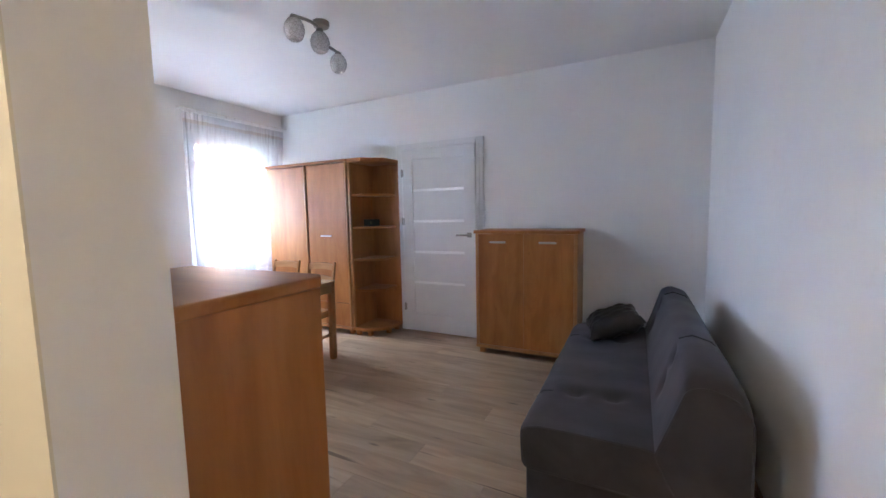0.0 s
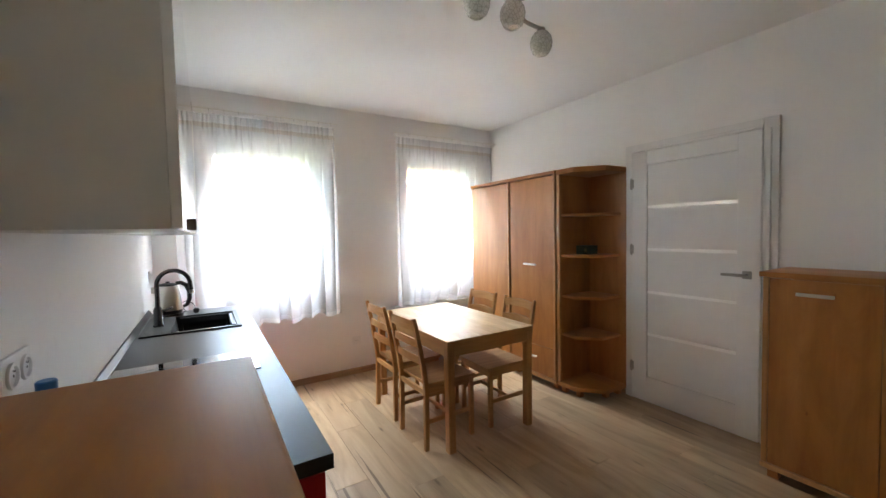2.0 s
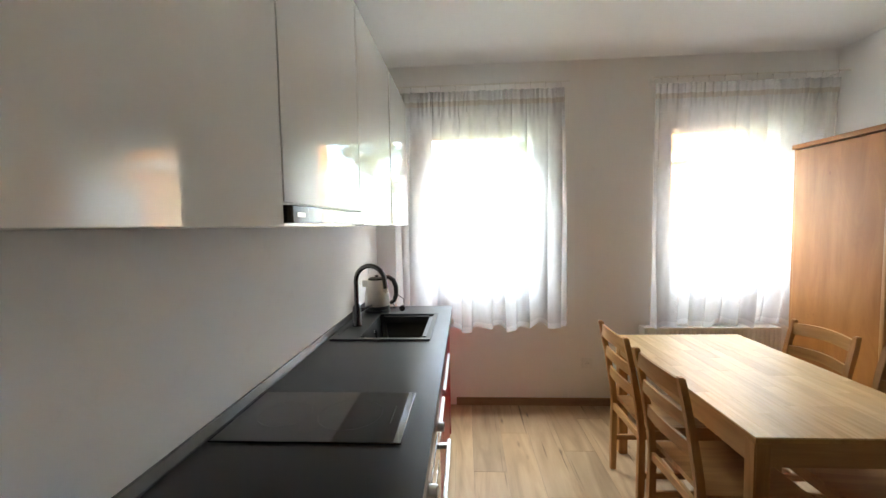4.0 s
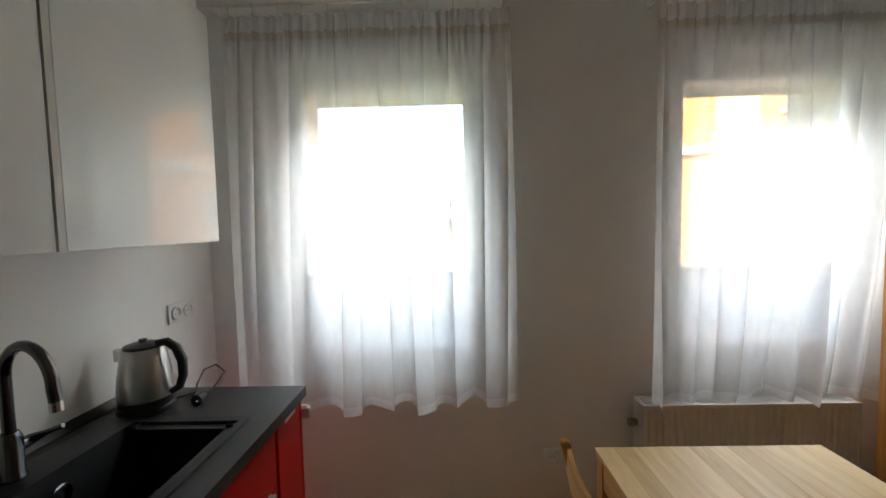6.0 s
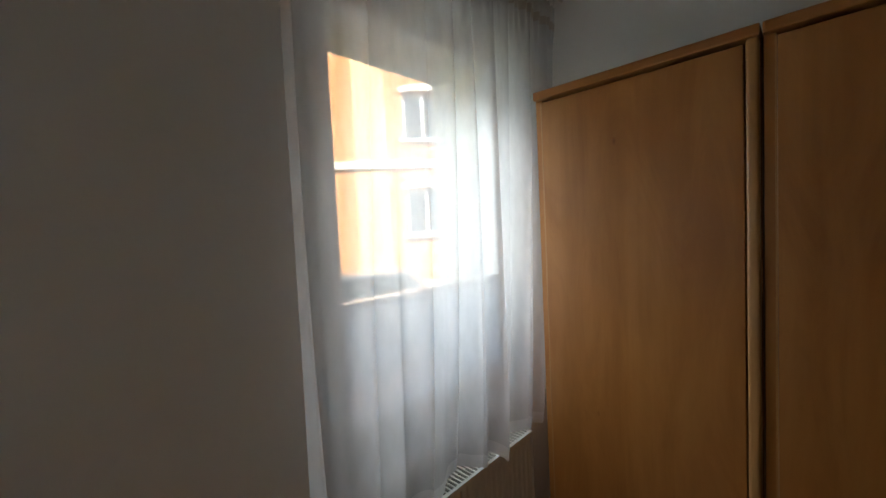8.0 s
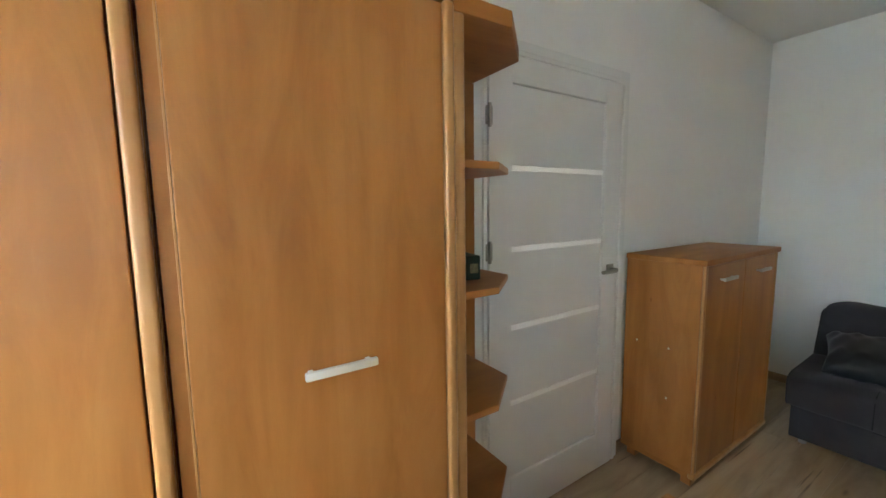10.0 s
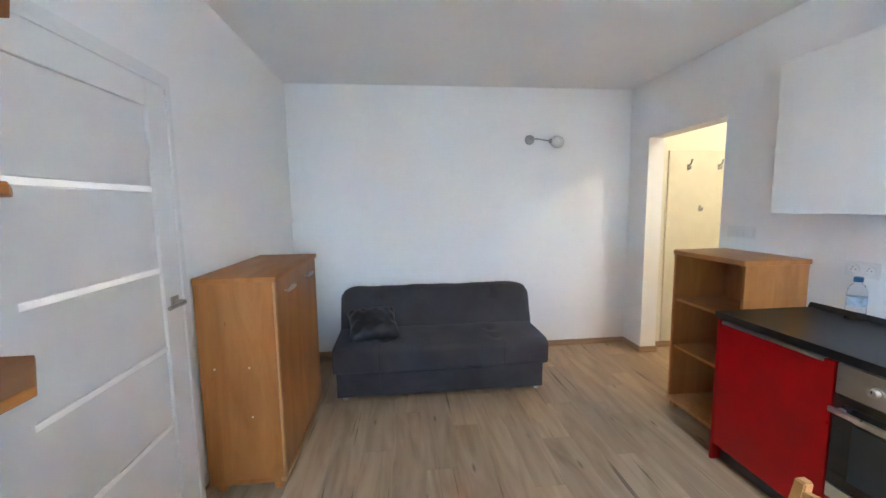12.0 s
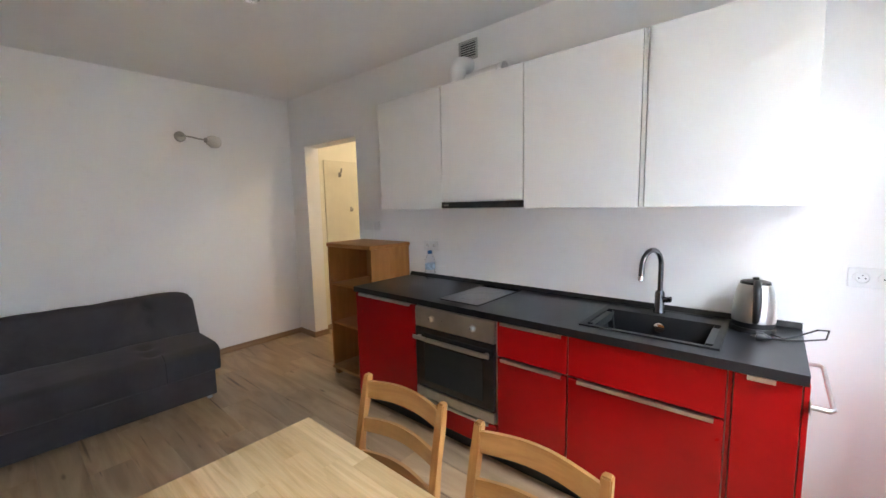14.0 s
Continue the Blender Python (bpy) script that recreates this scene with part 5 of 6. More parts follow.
def hob():
    h = thing("hob", "narrow black glass ceramic hob flush on the worktop", "hob", (1.975, 0.305, CT1))
    part("glass", box(-0.148, 0.148, -0.255, 0.252, 0.0005, 0.006, 0.002, 2), BLACK_GLASS, h)
    for y, r in ((-0.115, 0.075), (0.08, 0.092)):
        rb = bmesh.new()
        tube(rb, [(r * math.cos(a), y + r * math.sin(a), 0.0056) for a in [i * math.pi / 20 for i in range(41)]], 0.0009, 5, False)
        part("zone_ring", rb, plain("hob_print", (0.10, 0.10, 0.10), 0.3), h)
    part("touch_strip", box(-0.05, 0.05, 0.205, 0.207, 0.006, 0.0063), plain("hob_marks", (0.3, 0.3, 0.3), 0.4), h)
    return h


hob()


def sink():
    s = thing("sink", "black composite single-bowl sink set in the worktop", "sink", (0.965, 0.305, CT1))
    X, Y0, Y1 = 0.276, -0.245, 0.247
    bx0, bx1, by0, by1 = -0.250, 0.250, -0.105, 0.224
    bm = bmesh.new()
    # rim with a real thickness round the bowl
    for a in ((-X, bx0, Y0, Y1), (bx1, X, Y0, Y1), (bx0, bx1, Y0, by0), (bx0, bx1, by1, Y1)):
        quadbox(bm, *a, 0.0008, 0.009)
    bmesh.ops.remove_doubles(bm, verts=bm.verts, dist=1e-5)
    part("rim", bm, SINK_BLACK, s)
    bm = bmesh.new()
    d = -0.17
    o = [bm.verts.new(p) for p in ((bx0, by0, 0.008), (bx1, by0, 0.008), (bx1, by1, 0.008), (bx0, by1, 0.008))]
    i = [bm.verts.new(p) for p in ((bx0 + 0.03, by0 + 0.03, d), (bx1 - 0.03, by0 + 0.03, d), (bx1 - 0.03, by1 - 0.03, d), (bx0 + 0.03, by1 - 0.03, d))]
    for k in range(4):
        bm.faces.new((o[k], i[k], i[(k + 1) % 4], o[(k + 1) % 4]))
    bm.faces.new(i)
    es = [e for e in bm.edges if not e.is_boundary]
    bmesh.ops.bevel(bm, geom=es, offset=0.025, segments=4, affect='EDGES')
    bmesh.ops.recalc_face_normals(bm, faces=bm.faces)
    bmesh.ops.reverse_faces(bm, faces=bm.faces)
    part("bowl", bm, SINK_BLACK, s, smooth=True)
    db = bmesh.new()
    lathe(db, [(0.045, 0.001), (0.045, 0.004), (0.03, 0.005), (0.02, 0.003)], (0.03, 0.04, d), 20)
    part("drain", db, CHROME, s, "round chrome drain", True)
    ob = bmesh.new()
    lathe(ob, [(0.024, 0), (0.024, 0.004), (0.015, 0.006)], (0, 0, 0), 18, Matrix.Translation((0.0, by0 + 0.0225, -0.045)) @ Matrix.Rotation(radians(-80), 4, 'X'))
    part("overflow", ob, CHROME, s, "chrome overflow cap", True)
    part("ridge", box(-0.2, 0.2, Y0 + 0.02, Y0 + 0.026, 0.009, 0.011), SINK_BLACK, s)
    t = thing("kitchen_tap", "gunmetal-grey gooseneck kitchen tap with a chrome tip", "tap", (0.985, 0.128, CT1 + 0.009))
    part("base", lathe(bmesh.new(), [(0.027, 0.0), (0.027, 0.006), (0.023, 0.012), (0.023, 0.10), (0.017, 0.115)], (0, 0, 0), 20), GUNMETAL, t, smooth=True)
    pts = [(0, 0, 0.11), (0, 0, 0.247)]
    for k in range(1, 13):
        a = math.pi * k / 12 * 1.02
        pts.append((0.025 * (1 - math.cos(a)), 0.085 * (1 - math.cos(a)), 0.247 + 0.085 * math.sin(a)))
    end = pts[-1]
    pts.append((end[0], end[1] + 0.004, end[2] - 0.03))
    part("spout", tube(bmesh.new(), pts, 0.0125, 14), GUNMETAL, t, smooth=True)
    part("spout_tip", tube(bmesh.new(), [pts[-1], (end[0] + 0.001, end[1] + 0.006, end[2] - 0.052)], 0.0128, 14), CHROME, t, "chrome spout tip", True)
    part("lever", tube(bmesh.new(), [(-0.015, 0.0, 0.07), (-0.045, 0.0, 0.073), (-0.055, 0.03, 0.085), (-0.06, 0.07, 0.10)], [0.016, 0.014, 0.007, 0.006], 12), GUNMETAL, t, smooth=True)


sink()


def kettle():
    k = thing("kettle", "brushed steel electric kettle with black handle and base", "kettle", (0.625, 0.165, CT1))
    part("base", lathe(bmesh.new(), [(0.082, 0.0), (0.084, 0.008), (0.078, 0.02), (0.06, 0.022)], (0, 0, 0), 28), BLACK_PLASTIC, k, smooth=True)
    part("collar", lathe(bmesh.new(), [(0.078, 0.0225), (0.079, 0.045)], (0, 0, 0), 28), BLACK_PLASTIC, k, smooth=True)
    b = bmesh.new()
    lathe(b, [(0.079, 0.0455), (0.080, 0.06), (0.076, 0.12), (0.067, 0.18), (0.060, 0.205), (0.056, 0.21)], (0, 0, 0), 32)
    part("body", b, STEEL, k, smooth=True)
    b = bmesh.new()
    prism(b, [(0.05, -0.022), (0.092, -0.006), (0.092, 0.006), (0.05, 0.022)], 0.165, 0.207, 0.003)
    part("spout", b, STEEL, k)
    part("lid", lathe(bmesh.new(), [(0.056, 0.2105), (0.054, 0.22), (0.035, 0.226), (0.012, 0.228), (0.012, 0.238), (0.004, 0.24)], (0, 0, 0), 24), BLACK_PLASTIC, k, smooth=True)
    hp = [(-0.045, 0.0, 0.222), (-0.075, 0.0, 0.226), (-0.105, 0.0, 0.205), (-0.122, 0.0, 0.16), (-0.122, 0.0, 0.11), (-0.108, 0.0, 0.07), (-0.082, 0.0, 0.055)]
    part("handle", tube(bmesh.new(), hp, [0.012, 0.014, 0.0155, 0.0155, 0.0145, 0.013, 0.011], 12), BLACK_PLASTIC, k, smooth=True)
    k.matrix_basis = pose(0.605, 0.155, CT1, 0, 0, -84)
    c = thing("power_cord", "loose black kettle cord with its plug on the worktop", "cable", (0.5, 0.2, CT1))
    part("cable", tube(bmesh.new(), [(0.05, 0.0, 0.006), (0.0, 0.05, 0.006), (-0.04, 0.03, 0.02), (-0.1, 0.02, 0.055), (-0.13, 0.05, 0.065), (-0.12, 0.09, 0.04), (-0.06, 0.10, 0.025), (0.0, 0.11, 0.016), (0.05, 0.112, 0.016)], 0.0033, 8), BLACK_PLASTIC, c, smooth=True)
    p = part("plug", tube(bmesh.new(), [(0.04, 0.112, 0.016), (0.062, 0.112, 0.018), (0.066, 0.112, 0.018), (0.088, 0.112, 0.018)], [0.006, 0.016, 0.019, 0.019], 14), BLACK_PLASTIC, c, smooth=True)
    for s in (-0.009, 0.009):
        part("prong", tube(bmesh.new(), [(0.088, 0.112 + s, 0.018), (0.106, 0.112 + s, 0.018)], 0.0024, 6), CHROME, p)


kettle()


def bottle():
    b = thing("water_bottle", "small clear plastic water bottle with a blue cap", "bottle", (2.642, 0.068, CT1))
    prof = [(0.033, 0.0), (0.039, 0.006), (0.0395, 0.06), (0.0375, 0.066), (0.0395, 0.072), (0.0395, 0.135), (0.036, 0.160), (0.026, 0.182), (0.0165, 0.193), (0.0155, 0.208)]
    part("body", lathe(bmesh.new(), prof, (0, 0, 0), 24), PET, b, smooth=True)
    part("label", lathe(bmesh.new(), [(0.0402, 0.074), (0.0402, 0.122)], (0, 0, 0), 24), LABEL_BLUE, b, "pale blue printed wrap", True)
    part("cap", lathe(bmesh.new(), [(0.0185, 0.200), (0.0188, 0.222), (0.016, 0.225)], (0, 0, 0), 20), BLUE_CAP, b, smooth=True)


bottle()


def wall_unit(x0, x1, label, hooded=False):
    zb, zt, d = 1.456, 2.252, 0.347
    w = thing("wall_cabinet", label, "kitchen cabinet", ((x0 + x1) / 2, 0.0, zb), group="kitchen wall units")
    hx = (x1 - x0) / 2
    z0 = 0.055 if hooded else 0.0
    for nm, a in (("side_panel", (-hx, -hx + 0.016, 0.003, d - 0.0205, z0, zt - zb)), ("side_panel", (hx - 0.016, hx, 0.003, d - 0.0205, z0, zt - zb)), ("bottom_board", (-hx + 0.0165, hx - 0.0165, 0.003, d - 0.0205, z0, z0 + 0.016)), ("top_board", (-hx + 0.0165, hx - 0.0165, 0.003, d - 0.0205, zt - zb - 0.016, zt - zb)), ("back_panel", (-hx + 0.0165, hx - 0.0165, 0.003, 0.01, z0 + 0.0165, zt - zb - 0.0165))):
        part(nm, box(*a), WHITE_CARC, w)
    part("door", box(-hx + 0.0015, hx - 0.0015, d - 0.02, d, (0.052 if hooded else 0.0), zt - zb, 0.0015, 2), WHITE_GLOSS, w, "high-gloss white door")
    return w


wall_unit(2.262, 2.889, "white gloss wall cabinet at the hall end of the kitchen")
wall_unit(1.655, 2.258, "white gloss wall cabinet over the cooker hood", True)
wall_unit(1.048, 1.651, "white gloss wall cabinet beside the cooker hood")
wall_unit(0.460, 1.026, "white gloss wall cabinet at the window end of the kitchen")
tagged(part("filler_strip", box(1.0285, 1.0455, 0.003, 0.349, 1.456, 2.252), WHITE_CARC), "grey-white filler strip between two wall cabinets", "trim", kind="structure")


def hood():
    h = thing("cooker_hood", "slim black pull-out cooker hood under the wall cabinet", "cooker hood", (1.956, 0.0, 1.456))
    part("body", box(-0.285, 0.285, 0.02, 0.32, 0.004, 0.0535), STEEL, h)
    part("front_strip", box(-0.299, 0.299, 0.325, 0.362, 0.006, 0.046, 0.004), BLACK_GLASS, h, "glossy black front strip")
    part("badge", box(0.235, 0.275, 0.3625, 0.3632, 0.02, 0.03), STEEL, h)
    for k in range(14):
        part("filter_slat", box(-0.27, 0.27, 0.04 + k * 0.02, 0.052 + k * 0.02, 0.0, 0.0038), ALU, h)
    part("tray", box(-0.299, 0.299, 0.321, 0.3245, 0.0, 0.05), ALU, h)


hood()


def vent():
    v = thing("air_vent", "grey slatted ventilation grille high on the wall", "vent", (2.267, SW, 2.56))
    bm = bmesh.new()
    for a in ((-0.08, 0.08, 0.055, 0.067), (-0.08, 0.08, -0.067, -0.055), (-0.08, -0.068, -0.055, 0.055), (0.068, 0.08, -0.055, 0.055)):
        quadbox(bm, a[0], a[1], 0.0, 0.012, a[2], a[3], 0.002, 1)
    grey = plain("grey_plastic_grille", (0.42, 0.41, 0.39), 0.5)
    part("frame", bm, grey, v)
    part("backing", box(-0.068, 0.068, 0.0, 0.002, -0.055, 0.055), BLACK_PLASTIC, v)
    for k in range(7):
        z = -0.05 + k * 0.0158
        sb = box(-0.068, 0.068, -0.001, 0.001, 0.0, 0.014)
        bmesh.ops.transform(sb, matrix=Matrix.Translation((0, 0.006, z)) @ Matrix.Rotation(radians(35), 4, 'X'), verts=sb.verts)
        part("slat", sb, grey, v)
    d = thing("vent_duct", "white round plastic duct elbow on top of the cabinets", "duct", (2.267, 0.122, 2.2525))
    part("pipe", tube(bmesh.new(), [(0, 0.03, 0.0), (0, 0.03, 0.10), (0, 0.02, 0.15), (0, -0.02, 0.19), (0, -0.07, 0.20), (0, -0.098, 0.20)], 0.055, 20), WHITE_PLASTIC, d, smooth=True)
    part("collar", tube(bmesh.new(), [(0, 0.03, 0.03), (0, 0.03, 0.06)], 0.06, 20), WHITE_PLASTIC, d, smooth=True)
    m = thing("hood_motor", "low white duct stub lying on the cabinets", "duct", (1.95, 0.17, 2.2525))
    part("pipe", tube(bmesh.new(), [(0.22, -0.03, 0.052), (0.08, -0.01, 0.052), (-0.04, 0.0, 0.052)], 0.05, 18), WHITE_PLASTIC, m, smooth=True)
    part("end_cap", tube(bmesh.new(), [(-0.042, 0.0, 0.052), (-0.075, 0.0, 0.052)], 0.051, 18), WHITE_PLASTIC, m, smooth=True)


vent()


def socket(at, rz, n, label, horizontal=True, switch=False):
    """n square inserts in one frame; local +y is out of the wall."""
    s = thing("light_switch" if switch else "wall_socket", label, "switch" if switch else "socket", at, rz)
    w = 0.071
    tot = w * n
    part("cover_frame", box(-tot / 2 - 0.006, tot / 2 + 0.006, 0.0, 0.009, -0.041, 0.041, 0.003), WHITE_PLASTIC, s)
    for k in range(n):
        x = -tot / 2 + w * (k + 0.5)
        if switch:
            part("rocker", box(x - 0.030, x + 0.030, 0.0092, 0.014, -0.03, 0.03, 0.002), WHITE_PLASTIC, s)
            continue
        bm = bmesh.new()
        lathe(bm, [(0.028, 0.0), (0.028, 0.006), (0.0215, 0.0065), (0.020, 0.001), (0.001, 0.0006)], (0, 0, 0), 22, Matrix.Translation((x, 0.009, 0)) @ Matrix.Rotation(radians(-90), 4, 'X'))
        ins = part("insert", bm, WHITE_PLASTIC, s, smooth=True)
        for dx in (-0.0095, 0.0095):
            hb = bmesh.new()
            lathe(hb, [(0.0028, 0.0), (0.0028, 0.0006)], (0, 0, 0), 8, Matrix.Translation((x + dx, 0.0101, -0.002)) @ Matrix.Rotation(radians(-90), 4, 'X'))
            part("hole", hb, BLACK_PLASTIC, ins)
        part("pin", tube(bmesh.new(), [(x, 0.0095, 0.011), (x, 0.016, 0.011)], 0.0024, 8), CHROME, ins, smooth=True)
    return s


socket((2.662, SW, 1.158), 0, 2, "white double wall socket above the worktop")
socket((0.235, SW, 1.152), 0, 2, "white double wall socket by the window corner")
socket((3.405, SW, 1.306), 0, 3, "white triple light switch on the kitchen wall", switch=True)
socket((0.0, 1.672, 0.345), -90, 1, "white single wall socket below the windows")

t = thing("towel_rail", "bare metal towel rail on the end of the kitchen", "towel rail", (0.433, 0.36, 0.80))
part("rail", tube(bmesh.new(), [(-0.001, -0.17, 0.0), (-0.05, -0.17, 0.0), (-0.06, -0.15, 0.0), (-0.06, 0.24, -0.01), (-0.05, 0.26, -0.01), (-0.0005, 0.26, -0.01)], 0.008, 10), STEEL, t, smooth=True)
part("plate", box(-0.004, -0.0005, -0.19, -0.15, -0.02, 0.02, 0.001), STEEL, t)
part("plate", box(-0.004, -0.0005, 0.24, 0.28, -0.03, 0.01, 0.001), STEEL, t)

# ---------------------------------------------------------------- lamps


def globe_shade(c, d, r=0.048):
    """A crackled ball with a cap, its neck at c, pointing along d."""
    rot = Vector((0, 0, -1)).rotation_difference(Vector(d).normalized()).to_matrix().to_4x4()
    m = Matrix.Translation(c) @ rot
    k = r / 0.048
    prof = [(0.014, -0.012), (r * 0.62, -0.020 * k), (r * 0.90, -0.040 * k), (r, -0.060 * k), (r * 0.95, -0.082 * k), (r * 0.78, -0.102 * k), (r * 0.52, -0.114 * k), (r * 0.46, -0.108 * k)]
    return lathe(bmesh.new(), prof, (0, 0, 0), 24, m), lathe(bmesh.new(), [(0.008, 0.004), (0.022, 0.0), (0.026, -0.020), (0.012, -0.022)], (0, 0, 0), 16, m)


def ceiling_lamp():
    l = thing("ceiling_lamp", "three-globe ceiling lamp on a curved nickel arm, switched off", "ceiling lamp", (2.30, 1.81, CEIL))
    part("canopy", lathe(bmesh.new(), [(0.055, 0.0), (0.057, -0.018), (0.05, -0.034), (0.012, -0.038)], (0, 0, 0), 24), NICKEL, l, smooth=True)
    part("stem", tube(bmesh.new(), [(0, 0, -0.03), (0.0, 0, -0.085)], 0.008, 10), NICKEL, l, smooth=True)
    ends = (Vector((0.085, -0.34, -0.115)), Vector((-0.045, 0.235, -0.115)))
    pts = []
    for k in range(21):
        s = -1 + 2 * k / 20
        base = ends[0] * (-s) if s < 0 else ends[1] * s
        side = Vector((0.93, 0.3, 0)) * (0.045 * math.sin(-s * math.pi))
        pts.append(Vector((base.x, base.y, -0.085 - 0.035 * s * s)) + side)
    part("arm", tube(bmesh.new(), pts, 0.0105, 10), NICKEL, l, smooth=True)
    for p, at in ((pts[0], (0.09, -0.33)), (pts[8], (0.095, -0.12)), (pts[-1], (-0.045, 0.215))):
        q = Vector((at[0], at[1], -0.118))
        part("drop", tube(bmesh.new(), [p, (p + q) / 2 + Vector((0, 0, -0.005)), q], 0.0075, 8), NICKEL, l, smooth=True)
        g, cap = globe_shade(q, (0, 0, -1), 0.061)
        sh = part("shade", g, LAMP_GLASS, l, "crackled frosted glass globe", True)
        part("cap", cap, NICKEL, sh, smooth=True)
    return l


ceiling_lamp()


def wall_lamp():
    l = thing("wall_lamp", "single-globe nickel wall lamp, switched off", "wall lamp", (ROOM_X, 1.105, 2.165))
    part("plate", lathe(bmesh.new(), [(0.048, 0.0), (0.048, 0.012), (0.038, 0.026), (0.01, 0.03)], (0, 0, 0), 22, Matrix.Rotation(radians(-90), 4, 'Y')), NICKEL, l, smooth=True)
    part("arm", tube(bmesh.new(), [(-0.028, 0, 0), (-0.07, -0.01, 0.0), (-0.09, -0.06, -0.006), (-0.085, -0.13, -0.016), (-0.085, -0.175, -0.02)], 0.007, 10), NICKEL, l, smooth=True)
    g, cap = globe_shade((-0.085, -0.178, -0.021), (0, -1, -0.12), 0.058)
    sh = part("shade", g, LAMP_GLASS, l, "crackled frosted glass globe", True)
    part("cap", cap, NICKEL, sh, smooth=True)


wall_lamp()

# ---------------------------------------------------------------- hall


def coat_panel():
    c = thing("coat_rack", "cream wall panel with metal coat hooks in the hall", "coat rack", (HX1, -0.75, 0.07))
    part("board", box(-0.02, -0.0005, -0.48, 0.48, 0.0, 1.965, 0.002), PANEL_CREAM, c)
    for y, z, big in ((0.275, 1.80, True), (-0.06, 1.80, True), (-0.38, 1.80, True), (0.125, 1.385, False), (-0.22, 1.385, False)):
        bm = bmesh.new()
        quadbox(bm, -0.025, -0.0205, y - 0.014, y + 0.014, z - 0.03, z + 0.03, 0.002)
        if big:
            tube(bm, [(-0.024, y, z + 0.01), (-0.06, y, z + 0.03), (-0.075, y, z + 0.075)], [0.007, 0.008, 0.010], 8)
        tube(bm, [(-0.024, y, z - 0.015), (-0.05, y, z - 0.02), (-0.06, y, z + 0.008)], [0.007, 0.007, 0.008], 8)
        part("hook", bm, NICKEL, c, "metal coat hook", True)


coat_panel()
hl = thing("hall_lamp", "round warm-lit hall ceiling lamp", "ceiling lamp", (3.45, -0.95, CEIL))
part("base", lathe(bmesh.new(), [(0.13, 0.0), (0.13, -0.02), (0.11, -0.022)], (0, 0, 0), 24), WHITE_PLASTIC, hl, smooth=True)
_lm, _lnt, _lb = _mat("lit_opal_glass")
_lb.inputs["Emission Color"].default_value = (1.0, 0.82, 0.55, 1)
_lb.inputs["Emission Strength"].default_value = HALL_LIGHT
_lb.inputs["Base Color"].default_value = (0.8, 0.78, 0.7, 1)
_bm2, _bnt, _bb = _mat("bright_opal_glass")
_bb.inputs["Emission Color"].default_value = (1.0, 0.9, 0.76, 1)
_bb.inputs["Emission Strength"].default_value = 1.1
_bb.inputs["Base Color"].default_value = (0.8, 0.78, 0.74, 1)
_nl = thing("bathroom_lamp", "round lit lamp in the room behind the door", "ceiling lamp", (2.3, 4.25, CEIL))
part("shade", lathe(bmesh.new(), [(0.14, 0.0), (0.15, -0.03), (0.11, -0.06), (0.01, -0.075)], (0, 0, 0), 24), _bm2, _nl, "glowing opal glass shade", True)
part("shade", lathe(bmesh.new(), [(0.115, -0.0225), (0.12, -0.045), (0.10, -0.075), (0.05, -0.09), (0.005, -0.092)], (0, 0, 0), 24), _lm, hl, "glowing opal glass shade", True)

# ---------------------------------------------------------------- outside
GZ = -0.8
bm = bmesh.new()
bmesh.ops.create_grid(bm, x_segments=60, y_segments=60, size=900)
for v in bm.verts:
    v.co.z = GZ
structure("ground", bm, GRASS, "dry green meadow reaching to the horizon", "ground")
structure("pavement", box(-9.5, -0.46, 1.0, 30.0, GZ + 0.004, GZ + 0.05, 0.01), ASPHALT, "asphalt parking strip by the houses", "pavement")
bm = bmesh.new()
prism(bm, [(-60, -30), (-57.5, -30), (-50, 30), (-52.5, 30)], GZ + 0.004, GZ + 0.02)
structure("road", bm, outdoor("pale_gravel", (0.34, 0.30, 0.24), (0.46, 0.42, 0.35), 4.0), "pale gravel track across the meadow", "road")


def boulder(x, y, r, seed):
    rnd = random.Random(seed)
    bm = bmesh.new()
    bmesh.ops.create_icosphere(bm, subdivisions=3, radius=1.0)
    off = Vector((rnd.uniform(0, 9), rnd.uniform(0, 9), rnd.uniform(0, 9)))
    for v in bm.verts:
        k = 1 + 0.35 * noise.noise(v.co * 1.3 + off) + 0.1 * noise.noise(v.co * 4 + off)
        v.co = Vector((v.co.x * r * 1.3 * k, v.co.y * r * k, max(-0.1, v.co.z * r * 0.75 * k + r * 0.35)))
    b = tagged(part("boulder", bm, STONE, None, "", True), "large pale boulder lying in the meadow", "boulder", "boulders in the meadow")
    b.location = (x, y, GZ)


boulder(-10.5, -2.4, 0.75, 1)
boulder(-15.0, 0.4, 0.55, 2)
boulder(-19.0, -8.0, 0.6, 3)


def barrier(x, y, rz):
    b = thing("barrier_rail", "low faded yellow tubular barrier at the meadow's edge", "barrier", (x, y, GZ), rz, "barriers along the track")
    for s in (-1.4, 1.4):
        part("post", tube(bmesh.new(), [(0, s, 0), (0, s, 1.0)], 0.05, 8), RAIL_YELLOW, b)
    part("rail", tube(bmesh.new(), [(0, -1.45, 1.0), (0, 1.45, 1.0)], 0.05, 8), RAIL_YELLOW, b)
    part("rail", tube(bmesh.new(), [(0, -1.4, 0.5), (0, 1.4, 0.5)], 0.035, 8), RAIL_YELLOW, b)
    return b


_b = barrier(-46, -14.5, -4)
copy_thing(_b, pose(-46.5, -9.5, GZ, 0, 0, -5))
copy_thing(_b, pose(-47, -4.5, GZ, 0, 0, -5))
copy_thing(_b, pose(-45.5, -20, GZ, 0, 0, -4))


